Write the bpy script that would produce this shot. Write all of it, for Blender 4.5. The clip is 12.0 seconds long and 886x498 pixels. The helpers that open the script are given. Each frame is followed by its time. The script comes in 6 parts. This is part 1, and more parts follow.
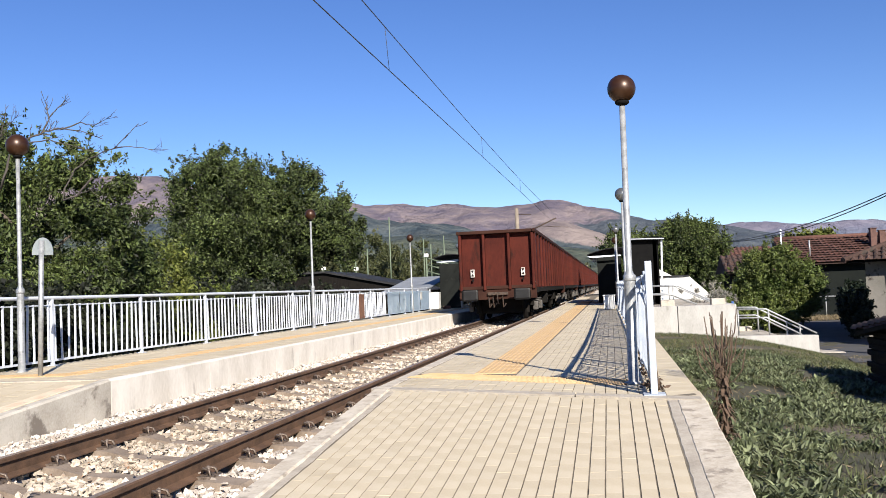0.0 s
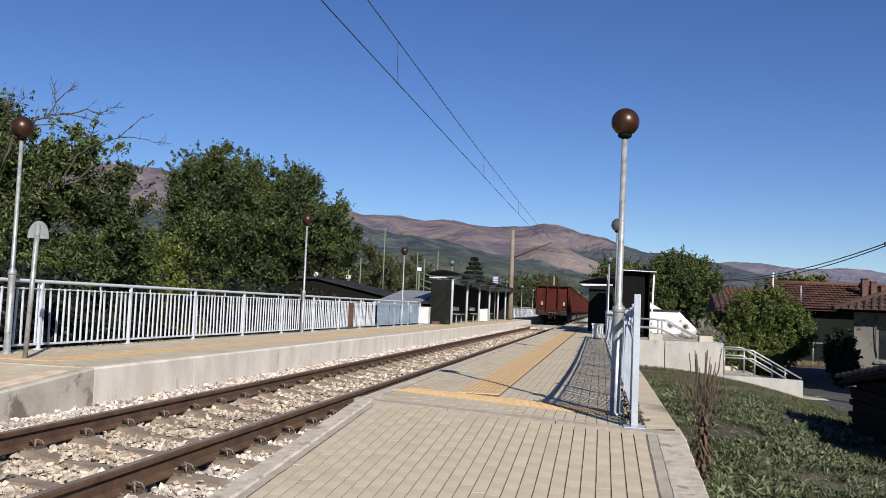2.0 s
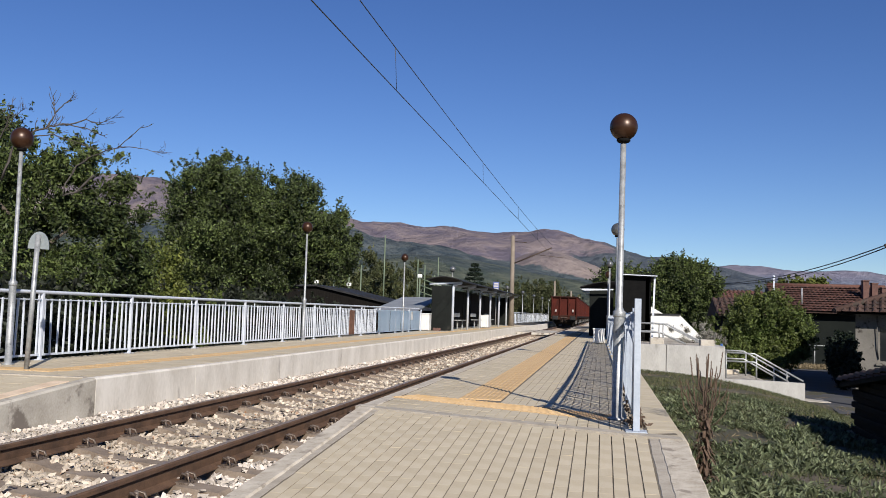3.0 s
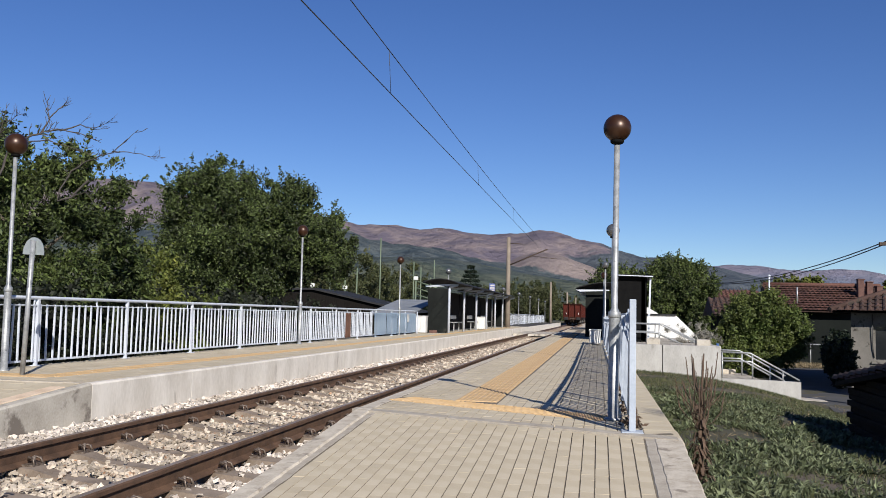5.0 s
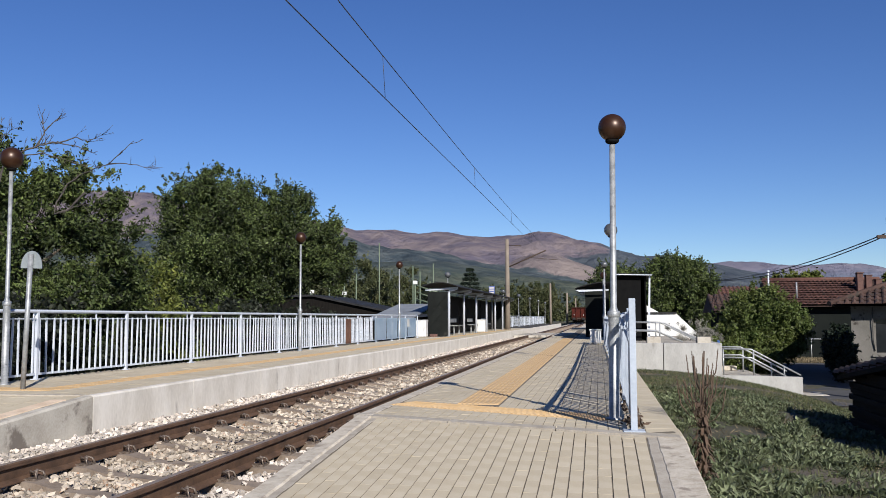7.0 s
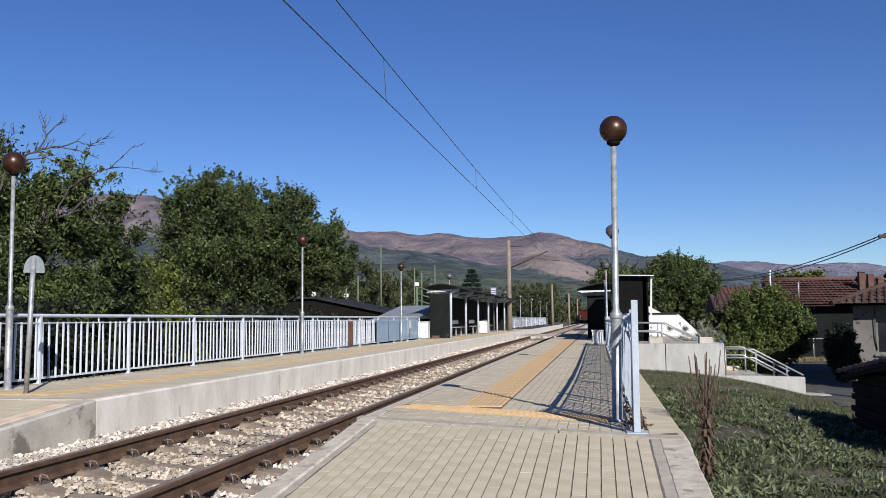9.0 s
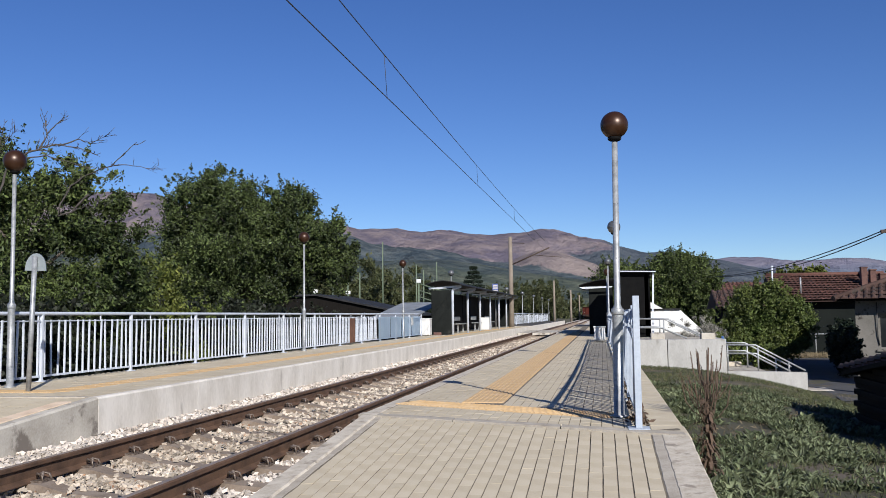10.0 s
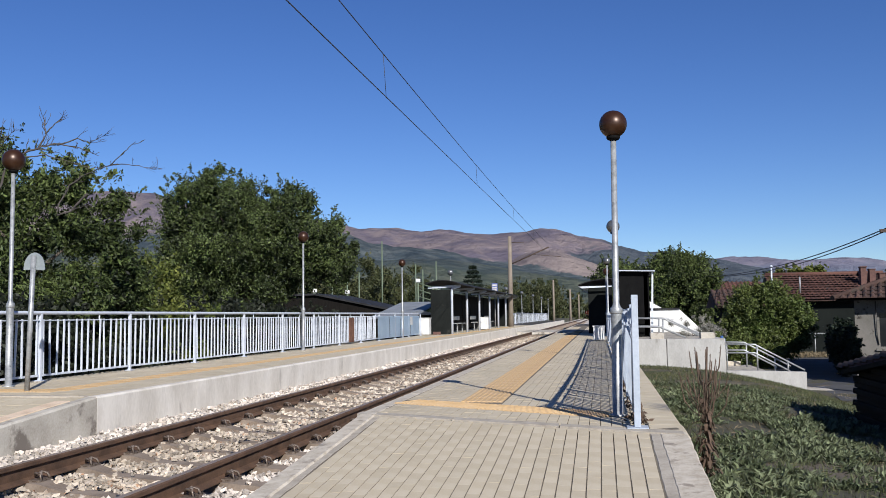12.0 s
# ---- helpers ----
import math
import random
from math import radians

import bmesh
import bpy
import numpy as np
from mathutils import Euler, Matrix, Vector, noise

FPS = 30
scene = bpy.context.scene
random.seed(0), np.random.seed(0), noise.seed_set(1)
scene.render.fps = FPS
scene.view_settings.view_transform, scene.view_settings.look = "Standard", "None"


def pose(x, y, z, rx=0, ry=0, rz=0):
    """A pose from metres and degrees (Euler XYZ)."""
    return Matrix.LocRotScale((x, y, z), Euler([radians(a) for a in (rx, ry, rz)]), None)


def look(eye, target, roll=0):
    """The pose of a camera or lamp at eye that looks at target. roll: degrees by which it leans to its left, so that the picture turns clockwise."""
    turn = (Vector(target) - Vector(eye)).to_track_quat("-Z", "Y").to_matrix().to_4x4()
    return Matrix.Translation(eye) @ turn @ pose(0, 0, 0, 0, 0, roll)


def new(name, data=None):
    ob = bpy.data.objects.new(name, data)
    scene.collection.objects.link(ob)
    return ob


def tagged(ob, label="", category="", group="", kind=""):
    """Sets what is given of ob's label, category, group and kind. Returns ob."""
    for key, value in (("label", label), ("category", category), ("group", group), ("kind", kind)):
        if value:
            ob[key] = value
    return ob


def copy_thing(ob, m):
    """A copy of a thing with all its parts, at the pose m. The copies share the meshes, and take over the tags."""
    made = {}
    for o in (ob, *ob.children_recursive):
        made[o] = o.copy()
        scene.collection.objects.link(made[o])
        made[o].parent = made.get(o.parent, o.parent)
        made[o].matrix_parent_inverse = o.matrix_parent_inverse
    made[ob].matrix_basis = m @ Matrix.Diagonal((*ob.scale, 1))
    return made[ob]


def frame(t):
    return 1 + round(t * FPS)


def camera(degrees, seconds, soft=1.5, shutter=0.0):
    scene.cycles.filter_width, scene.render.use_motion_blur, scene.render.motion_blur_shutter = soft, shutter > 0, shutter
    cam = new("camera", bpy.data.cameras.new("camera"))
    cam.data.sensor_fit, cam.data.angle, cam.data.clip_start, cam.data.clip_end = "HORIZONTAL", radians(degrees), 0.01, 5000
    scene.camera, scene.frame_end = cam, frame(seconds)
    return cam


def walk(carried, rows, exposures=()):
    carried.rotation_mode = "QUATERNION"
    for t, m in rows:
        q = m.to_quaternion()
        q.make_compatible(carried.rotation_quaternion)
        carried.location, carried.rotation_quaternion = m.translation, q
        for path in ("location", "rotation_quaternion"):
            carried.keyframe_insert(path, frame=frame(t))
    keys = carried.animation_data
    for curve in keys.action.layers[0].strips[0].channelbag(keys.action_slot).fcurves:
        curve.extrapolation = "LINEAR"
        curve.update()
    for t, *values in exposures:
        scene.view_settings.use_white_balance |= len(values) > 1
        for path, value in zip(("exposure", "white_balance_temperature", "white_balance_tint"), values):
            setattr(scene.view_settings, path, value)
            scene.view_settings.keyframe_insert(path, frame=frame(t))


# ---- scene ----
cam = camera(52.4, 12.0, soft=0.55)
PATH = [
    (0, (3.705, -0.891, 1.089), (3.342, 1.074, 1.181), -2.4),
    (0.5, (3.712, -0.915, 1.09), (3.368, 1.052, 1.194), 0.6),
    (1, (3.718, -0.926, 1.098), (3.393, 1.045, 1.203), 1.7),
    (1.5, (3.717, -0.934, 1.094), (3.382, 1.034, 1.214), 2.3),
    (2, (3.715, -0.945, 1.099), (3.365, 1.02, 1.225), 2.3),
    (2.5, (3.718, -0.939, 1.097), (3.372, 1.027, 1.232), 1.9),
    (3, (3.718, -0.951, 1.1), (3.367, 1.013, 1.24), 1.7),
    (5, (3.727, -0.964, 1.101), (3.385, 1.001, 1.246), 1.2),
    (5.5, (3.727, -0.961, 1.102), (3.388, 1.005, 1.248), 0.7),
    (6, (3.731, -0.951, 1.102), (3.39, 1.014, 1.249), 0.2),
    (6.5, (3.729, -0.964, 1.103), (3.39, 1.001, 1.252), -0.0),
    (7, (3.735, -0.963, 1.101), (3.396, 1.002, 1.254), -0.2),
    (9, (3.731, -0.974, 1.111), (3.389, 0.99, 1.267), -0.5),
    (9.5, (3.732, -0.965, 1.104), (3.388, 0.999, 1.257), -0.6),
    (10, (3.735, -0.967, 1.108), (3.389, 0.997, 1.257), -0.7),
    (10.5, (3.735, -0.97, 1.108), (3.389, 0.995, 1.255), -0.7),
    (11, (3.737, -0.967, 1.108), (3.392, 0.998, 1.255), -0.7),
    (11.5, (3.74, -0.976, 1.105), (3.395, 0.988, 1.253), -0.7),
    (12, (3.741, -0.962, 1.105), (3.396, 1.003, 1.253), -0.7),
]
# the camera closes its iris as the train draws away
EXPOSURES = [(0, 1.11, 6550, 10), (0.4, 0.97, 6500, 10), (0.9, 0.80, 6500, 10), (1.2, 0.58, 6450, 10), (1.5, 0.54, 6450, 10), (3, 0.52, 6400, 10), (12, 0.52, 6050, 10)]
walk(cam, [(t, look(eye, target, roll)) for t, eye, target, roll in PATH], EXPOSURES)

# ---- light ----
SUN_AZ = Vector((0.47, -0.883, 0.0)).normalized()
SUN_EL = radians(29)
world = bpy.data.worlds.new("world")
scene.world = world
world.use_nodes = True
wn = world.node_tree
sky = wn.nodes.new("ShaderNodeTexSky")
sky.sky_type = "NISHITA"
sky.sun_disc = False
sky.sun_elevation = SUN_EL
sky.sun_rotation = math.atan2(SUN_AZ.x, SUN_AZ.y)
sky.altitude = 1500
sky.air_density = 1.0
sky.dust_density = 0.15
sky.ozone_density = 4.0
deep = wn.nodes.new("ShaderNodeHueSaturation")
deep.inputs["Saturation"].default_value = 1.16
deep.inputs["Hue"].default_value = 0.514
wn.links.new(sky.outputs["Color"], deep.inputs["Color"])
wn.links.new(deep.outputs["Color"], wn.nodes["Background"].inputs["Color"])
wn.nodes["Background"].inputs["Strength"].default_value = 0.0665
sun = new("sun", bpy.data.lights.new("sun", "SUN"))
sun.data.energy = 5.0
sun.data.angle = radians(0.53)
sun.data.color = (1.0, 0.925, 0.82)
sun.matrix_world = look((SUN_AZ * math.cos(SUN_EL) + Vector((0, 0, math.sin(SUN_EL)))) * 200, (0, 0, 0))


# ---- materials ----
def surf(name, c1, c2, scale=3.0, rough=0.8, bump=0.2, metal=0.0, fine=60.0, spots=None, island=0.0, obrand=0.0,
         stretch=(1, 1, 1), spot_scale=1.2, spot_at=0.62, bump_dist=0.01):
    """Two-scale noise colour with bump; spots: a third colour in worn patches; island / obrand: brightness spread per piece."""
    m = bpy.data.materials.new(name)
    m.use_nodes = True
    nt = m.node_tree
    b = nt.nodes["Principled BSDF"]
    co = nt.nodes.new("ShaderNodeTexCoord")
    mp = nt.nodes.new("ShaderNodeMapping")
    mp.inputs["Scale"].default_value = stretch
    nt.links.new(co.outputs["Object"], mp.inputs["Vector"])

    def tex(s, detail=6.0):
        n = nt.nodes.new("ShaderNodeTexNoise")
        n.inputs["Scale"].default_value = s
        n.inputs["Detail"].default_value = detail
        n.inputs["Roughness"].default_value = 0.62
        nt.links.new(mp.outputs["Vector"], n.inputs["Vector"])
        return n

    def ramp(fac, lo, hi):
        r = nt.nodes.new("ShaderNodeMapRange")
        r.inputs["From Min"].default_value, r.inputs["From Max"].default_value = lo, hi
        nt.links.new(fac, r.inputs["Value"])
        return r.outputs["Result"]

    def mix(fac, a, c):
        x = nt.nodes.new("ShaderNodeMix")
        x.data_type = "RGBA"
        nt.links.new(fac, x.inputs["Factor"])
        for key, v in (("A", a), ("B", c)):
            s = [i for i in x.inputs if i.name == key and i.type == "RGBA"][0]
            if isinstance(v, tuple):
                s.default_value = (*v, 1)
            else:
                nt.links.new(v, s)
        return [o for o in x.outputs if o.type == "RGBA"][0]

    big, small = tex(scale), tex(fine)
    add = nt.nodes.new("ShaderNodeMath")
    add.operation = "MULTIPLY_ADD"
    add.inputs[1].default_value = 0.45
    nt.links.new(small.outputs["Fac"], add.inputs[0])
    nt.links.new(big.outputs["Fac"], add.inputs[2])
    col = mix(ramp(add.outputs[0], 0.54, 0.88), c1, c2)
    if spots:
        col = mix(ramp(tex(spot_scale, 8.0).outputs["Fac"], spot_at, spot_at + 0.08), col, spots)
    if island or obrand:
        if island:
            src = nt.nodes.new("ShaderNodeNewGeometry").outputs["Random Per Island"]
        else:
            src = nt.nodes.new("ShaderNodeObjectInfo").outputs["Random"]
        hs = nt.nodes.new("ShaderNodeHueSaturation")
        r = nt.nodes.new("ShaderNodeMapRange")
        k = island or obrand
        r.inputs["To Min"].default_value, r.inputs["To Max"].default_value = 1 - k, 1 + k
        nt.links.new(src, r.inputs["Value"])
        nt.links.new(r.outputs["Result"], hs.inputs["Value"])
        nt.links.new(col, hs.inputs["Color"])
        col = hs.outputs["Color"]
    nt.links.new(col, b.inputs["Base Color"])
    b.inputs["Roughness"].default_value = rough
    b.inputs["Metallic"].default_value = metal
    if bump:
        bp = nt.nodes.new("ShaderNodeBump")
        bp.inputs["Strength"].default_value = bump
        bp.inputs["Distance"].default_value = bump_dist
        nt.links.new(add.outputs[0], bp.inputs["Height"])
        nt.links.new(bp.outputs["Normal"], b.inputs["Normal"])
    return m


def leafy(name, c1, c2, spread=0.45, scale=0.6):
    """Leaf material: colour by noise and per leaf, with some light let through."""
    m = surf(name, c1, c2, scale=scale, rough=0.62, bump=0, fine=8, island=spread)
    nt = m.node_tree
    b = nt.nodes["Principled BSDF"]
    b.inputs["Specular IOR Level"].default_value = 0.3
    out = nt.nodes["Material Output"]
    tr = nt.nodes.new("ShaderNodeBsdfTranslucent")
    mx = nt.nodes.new("ShaderNodeMixShader")
    mx.inputs[0].default_value = 0.07
    src = b.inputs["Base Color"].links[0].from_socket
    nt.links.new(src, tr.inputs["Color"])
    nt.links.new(b.outputs[0], mx.inputs[1])
    nt.links.new(tr.outputs[0], mx.inputs[2])
    nt.links.new(mx.outputs[0], out.inputs["Surface"])
    return m


M = dict(
    paver=surf("paver", (0.399, 0.337, 0.237), (0.474, 0.416, 0.311), 4, 0.85, 0.15, fine=120, obrand=0.035, spots=(0.339, 0.290, 0.220), spot_scale=2.0, spot_at=0.66),
    paver_far=surf("paver_far", (0.392, 0.332, 0.234), (0.476, 0.416, 0.308), 2, 0.85, 0.15, fine=90, island=0.035, spots=(0.308, 0.280, 0.234), spot_scale=1.0, spot_at=0.64),
    joint=surf("joint_sand", (0.101, 0.084, 0.060), (0.161, 0.134, 0.099), 6, 0.95, 0.3, fine=150),
    tactile=surf("tactile_yellow", (0.414, 0.269, 0.119), (0.491, 0.350, 0.195), 3, 0.8, 0.2, fine=90, island=0.07, spots=(0.370, 0.256, 0.125), spot_scale=3),
    concrete=surf("concrete", (0.296, 0.267, 0.222), (0.458, 0.426, 0.370), 1.8, 0.9, 0.4, fine=45, spots=(0.156, 0.133, 0.111), spot_scale=2.6, spot_at=0.54),
    kerb=surf("kerb_concrete", (0.343, 0.297, 0.234), (0.502, 0.455, 0.380), 9, 0.95, 0.45, fine=55, spots=(0.238, 0.205, 0.165), spot_scale=7, spot_at=0.57, bump_dist=0.015),
    mortar=surf("mortar", (0.277, 0.244, 0.198), (0.396, 0.356, 0.297), 7, 0.95, 0.5, fine=80),
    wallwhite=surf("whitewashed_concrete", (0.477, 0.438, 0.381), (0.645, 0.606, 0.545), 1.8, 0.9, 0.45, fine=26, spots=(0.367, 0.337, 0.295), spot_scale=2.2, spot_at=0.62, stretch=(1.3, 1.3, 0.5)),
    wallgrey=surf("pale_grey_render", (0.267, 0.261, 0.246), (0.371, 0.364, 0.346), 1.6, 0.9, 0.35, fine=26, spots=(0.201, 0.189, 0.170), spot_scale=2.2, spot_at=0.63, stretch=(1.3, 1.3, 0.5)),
    rail=surf("rusty_rail", (0.054, 0.030, 0.0172), (0.119, 0.067, 0.039), 6, 0.75, 0.25, fine=90, metal=0.1),
    # the paler tone is painted highlight on the steel clips
    clip=surf("steel_clip_highlights", (0.06, 0.040, 0.028), (0.22, 0.18, 0.15), 30, 0.5, 0.2, fine=120, metal=0.4),
    railtop=surf("worn_rail_top", (0.234, 0.180, 0.135), (0.360, 0.288, 0.225), 2, 0.5, 0.05, fine=60, metal=0.4),
    sleeper=surf("sleeper_concrete", (0.145, 0.109, 0.079), (0.264, 0.211, 0.165), 4, 0.95, 0.5, fine=60, obrand=0.12),
    iron=surf("dark_rusty_iron", (0.023, 0.0165, 0.0132), (0.066, 0.040, 0.026), 20, 0.8, 0.3, fine=100),
    stone=surf("ballast_stone", (0.314, 0.272, 0.232), (0.559, 0.504, 0.450), 1.5, 0.9, 0.35, fine=70, island=0.42, spots=(0.288, 0.166, 0.101), spot_scale=9, spot_at=0.66),
    stone_dirty=surf("dirty_ballast_stone", (0.270, 0.226, 0.176), (0.481, 0.418, 0.342), 1.5, 0.9, 0.35, fine=70, island=0.42, spots=(0.248, 0.138, 0.077), spot_scale=9, spot_at=0.58),
    buff=surf("buff_concrete", (0.494, 0.370, 0.260), (0.650, 0.520, 0.390), 5, 0.9, 0.35, fine=60, spots=(0.364, 0.312, 0.247), spot_scale=4, spot_at=0.60),
    darkjoint=surf("dirty_joint", (0.0198, 0.0172, 0.0145), (0.046, 0.040, 0.033), 6, 0.95, 0.3, fine=60),
    bed=surf("ballast_bed", (0.356, 0.322, 0.271), (0.552, 0.504, 0.446), 14, 0.95, 0.9, fine=60, bump_dist=0.03),
    galv=surf("galvanised_steel", (0.200, 0.210, 0.215), (0.380, 0.390, 0.395), 12, 0.45, 0.1, fine=80, metal=0.4, spots=(0.170, 0.175, 0.180), spot_scale=22, spot_at=0.6),
    whitepaint=surf("white_paint", (0.421, 0.459, 0.525), (0.527, 0.558, 0.609), 4, 0.5, 0.08, fine=60, spots=(0.414, 0.414, 0.424), spot_scale=6, spot_at=0.70),
    # bluer, darker copy of the white paint: the near fence's shade is in it
    whitepaint_shaded=surf("white_paint_shaded", (0.25, 0.29, 0.35), (0.36, 0.40, 0.46), 5, 0.6, 0.12, fine=60, spots=(0.22, 0.20, 0.19), spot_scale=9, spot_at=0.68),
    sheet=surf("pale_blue_sheet", (0.450, 0.568, 0.678), (0.558, 0.664, 0.761), 2, 0.5, 0.06, fine=30, metal=0.2),
    globe=surf("bronze_globe", (0.034, 0.0135, 0.0061), (0.046, 0.020, 0.0091), 5, 0.36, 0.0, fine=30, metal=0.35),
    globegrey=surf("smoked_globe", (0.108, 0.112, 0.115), (0.173, 0.177, 0.180), 5, 0.22, 0.0, fine=30, metal=0.5),
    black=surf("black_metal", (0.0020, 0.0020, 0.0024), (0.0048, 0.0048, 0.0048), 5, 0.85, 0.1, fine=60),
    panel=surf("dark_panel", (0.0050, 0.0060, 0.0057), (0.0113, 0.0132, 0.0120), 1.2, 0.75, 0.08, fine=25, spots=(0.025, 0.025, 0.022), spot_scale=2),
    roofdark=surf("dark_roofing", (0.0132, 0.0139, 0.0145), (0.030, 0.030, 0.032), 2, 0.75, 0.2, fine=30),
    roofgrey=surf("grey_roof_sheet", (0.145, 0.158, 0.172), (0.224, 0.238, 0.251), 1.5, 0.6, 0.2, fine=20),
    wagon=surf("wagon_oxide_red", (0.034, 0.0061, 0.0041), (0.068, 0.0129, 0.0077), 1.1, 0.7, 0.25, fine=14, spots=(0.0168, 0.0061, 0.0045), spot_scale=1.3, spot_at=0.54, stretch=(1, 1, 0.45), obrand=0.22),
    wagondark=surf("wagon_dark_rust", (0.021, 0.0083, 0.0060), (0.039, 0.0168, 0.0115), 2, 0.8, 0.3, fine=25),
    # near-black: the deep shadow below the wagons is in this colour
    under=surf("underframe_black", (0.0040, 0.0036, 0.0033), (0.0119, 0.0106, 0.0092), 4, 0.8, 0.3, fine=40),
    axlebox=surf("pale_greased_steel", (0.026, 0.024, 0.021), (0.079, 0.071, 0.063), 8, 0.6, 0.2, fine=60),
    buffer=surf("buffer_steel", (0.0067, 0.0067, 0.0067), (0.0147, 0.0140, 0.0139), 6, 0.5, 0.1, fine=50, metal=0.4),
    whiteplate=surf("white_plate", (0.384, 0.352, 0.328), (0.480, 0.448, 0.416), 8, 0.6, 0.05, fine=60),
    grass=surf("grass_ground", (0.027, 0.030, 0.0137), (0.066, 0.058, 0.035), 1.3, 0.95, 0.9, fine=22, spots=(0.092, 0.075, 0.056), spot_scale=0.55, spot_at=0.56, bump_dist=0.05),
    asphalt=surf("asphalt", (0.036, 0.036, 0.037), (0.059, 0.059, 0.060), 0.6, 0.9, 0.3, fine=120),
    leaf_dark=leafy("leaf_dark", (0.0089, 0.0150, 0.0043), (0.0673, 0.0909, 0.0260), 0.88),
    leaf_mid=leafy("leaf_mid", (0.0099, 0.0184, 0.0051), (0.079, 0.104, 0.028), 0.88),
    leaf_olive=leafy("leaf_olive", (0.034, 0.055, 0.0112), (0.099, 0.108, 0.021), 0.5),
    # darkened leaf copy: the shade behind the picket fence is in its colour
    leaf_hedge_shaded=leafy("leaf_hedge_shaded", (0.0035, 0.0056, 0.0028), (0.0150, 0.0192, 0.0093), 0.7),
    leaf_far=leafy("leaf_far", (0.029, 0.040, 0.0138), (0.063, 0.066, 0.026)),
    conifer=leafy("conifer_needles", (0.0044, 0.0100, 0.0051), (0.0100, 0.0175, 0.0087)),
    leaf_bright=leafy("leaf_bright", (0.037, 0.060, 0.0127), (0.090, 0.109, 0.026), 0.5),
    blade=leafy("grass_blade", (0.035, 0.048, 0.0180), (0.081, 0.086, 0.037), 0.5, 1.2),
    weed=leafy("weed_leaf", (0.0252, 0.0372, 0.0150), (0.1450, 0.1663, 0.0912), 0.6, 1.5),
    straw=leafy("dry_straw", (0.132, 0.102, 0.060), (0.204, 0.162, 0.096), 0.3, 2),
    thistle=surf("dry_brown_stalk", (0.042, 0.026, 0.0168), (0.100, 0.064, 0.042), 14, 0.9, 0.4, fine=80),
    greybush=leafy("grey_twigs", (0.160, 0.152, 0.128), (0.256, 0.248, 0.216), 0.3, 2),
    bark=surf("bark", (0.059, 0.046, 0.036), (0.119, 0.099, 0.079), 5, 0.95, 0.8, fine=40, stretch=(1, 1, 0.25)),
    deadwood=surf("dead_wood", (0.036, 0.030, 0.026), (0.081, 0.071, 0.064), 6, 0.9, 0.4, fine=40),
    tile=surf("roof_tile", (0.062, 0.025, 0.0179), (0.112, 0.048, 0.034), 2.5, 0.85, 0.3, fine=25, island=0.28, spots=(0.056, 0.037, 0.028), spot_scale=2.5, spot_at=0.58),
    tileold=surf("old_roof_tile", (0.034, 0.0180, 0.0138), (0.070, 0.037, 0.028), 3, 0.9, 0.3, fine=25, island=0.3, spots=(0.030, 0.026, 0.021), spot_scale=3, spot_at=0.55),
    plaster=surf("old_white_plaster", (0.106, 0.101, 0.089), (0.158, 0.149, 0.137), 1.2, 0.95, 0.3, fine=20, spots=(0.030, 0.025, 0.021), spot_scale=3.4, spot_at=0.60),
    # grey render taken down to near-black: the walls' shade is in the colour
    plastershaded=surf("shaded_grey_render", (0.0059, 0.0076, 0.0073), (0.0099, 0.0121, 0.0109), 0.8, 0.95, 0.2, fine=15),
    brick=surf("chimney_brick", (0.069, 0.034, 0.028), (0.111, 0.058, 0.046), 6, 0.9, 0.4, fine=30),
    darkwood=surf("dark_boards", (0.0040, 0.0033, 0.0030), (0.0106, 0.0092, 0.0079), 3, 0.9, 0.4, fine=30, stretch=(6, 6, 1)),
    glass=surf("dark_glass", (0.0120, 0.0140, 0.0160), (0.020, 0.022, 0.025), 1, 0.08, 0.0, fine=5),
    cable=surf("copper_cable", (0.0198, 0.0198, 0.021), (0.040, 0.040, 0.040), 10, 0.6, 0, fine=30),
    polecon=surf("concrete_pole", (0.141, 0.116, 0.090), (0.216, 0.181, 0.143), 2, 0.9, 0.2, fine=25),
    greenpole=surf("green_pole", (0.083, 0.115, 0.074), (0.125, 0.153, 0.101), 3, 0.6, 0.1, fine=30),
    signblue=surf("blue_sign", (0.066, 0.092, 0.251), (0.086, 0.119, 0.297), 3, 0.4, 0.02, fine=20),
    blueblack=surf("blue_paint", (0.026, 0.066, 0.198), (0.040, 0.092, 0.251), 3, 0.5, 0.05, fine=20),
    plastic=surf("white_plastic", (0.541, 0.541, 0.525), (0.623, 0.623, 0.607), 3, 0.5, 0.05, fine=30),
    rust=surf("rust_sheet", (0.079, 0.033, 0.0185), (0.158, 0.073, 0.040), 5, 0.9, 0.4, fine=40),
    greygal=surf("grey_sign_back", (0.176, 0.200, 0.208), (0.240, 0.264, 0.272), 4, 0.5, 0.05, fine=40, metal=0.3),
)

# near-black and matt surfaces hardly shine
for key in ("wagon", "wagondark", "black", "panel", "darkwood", "under", "roofdark", "plastershaded"):
    M[key].node_tree.nodes["Principled BSDF"].inputs["Specular IOR Level"].default_value = 0.12


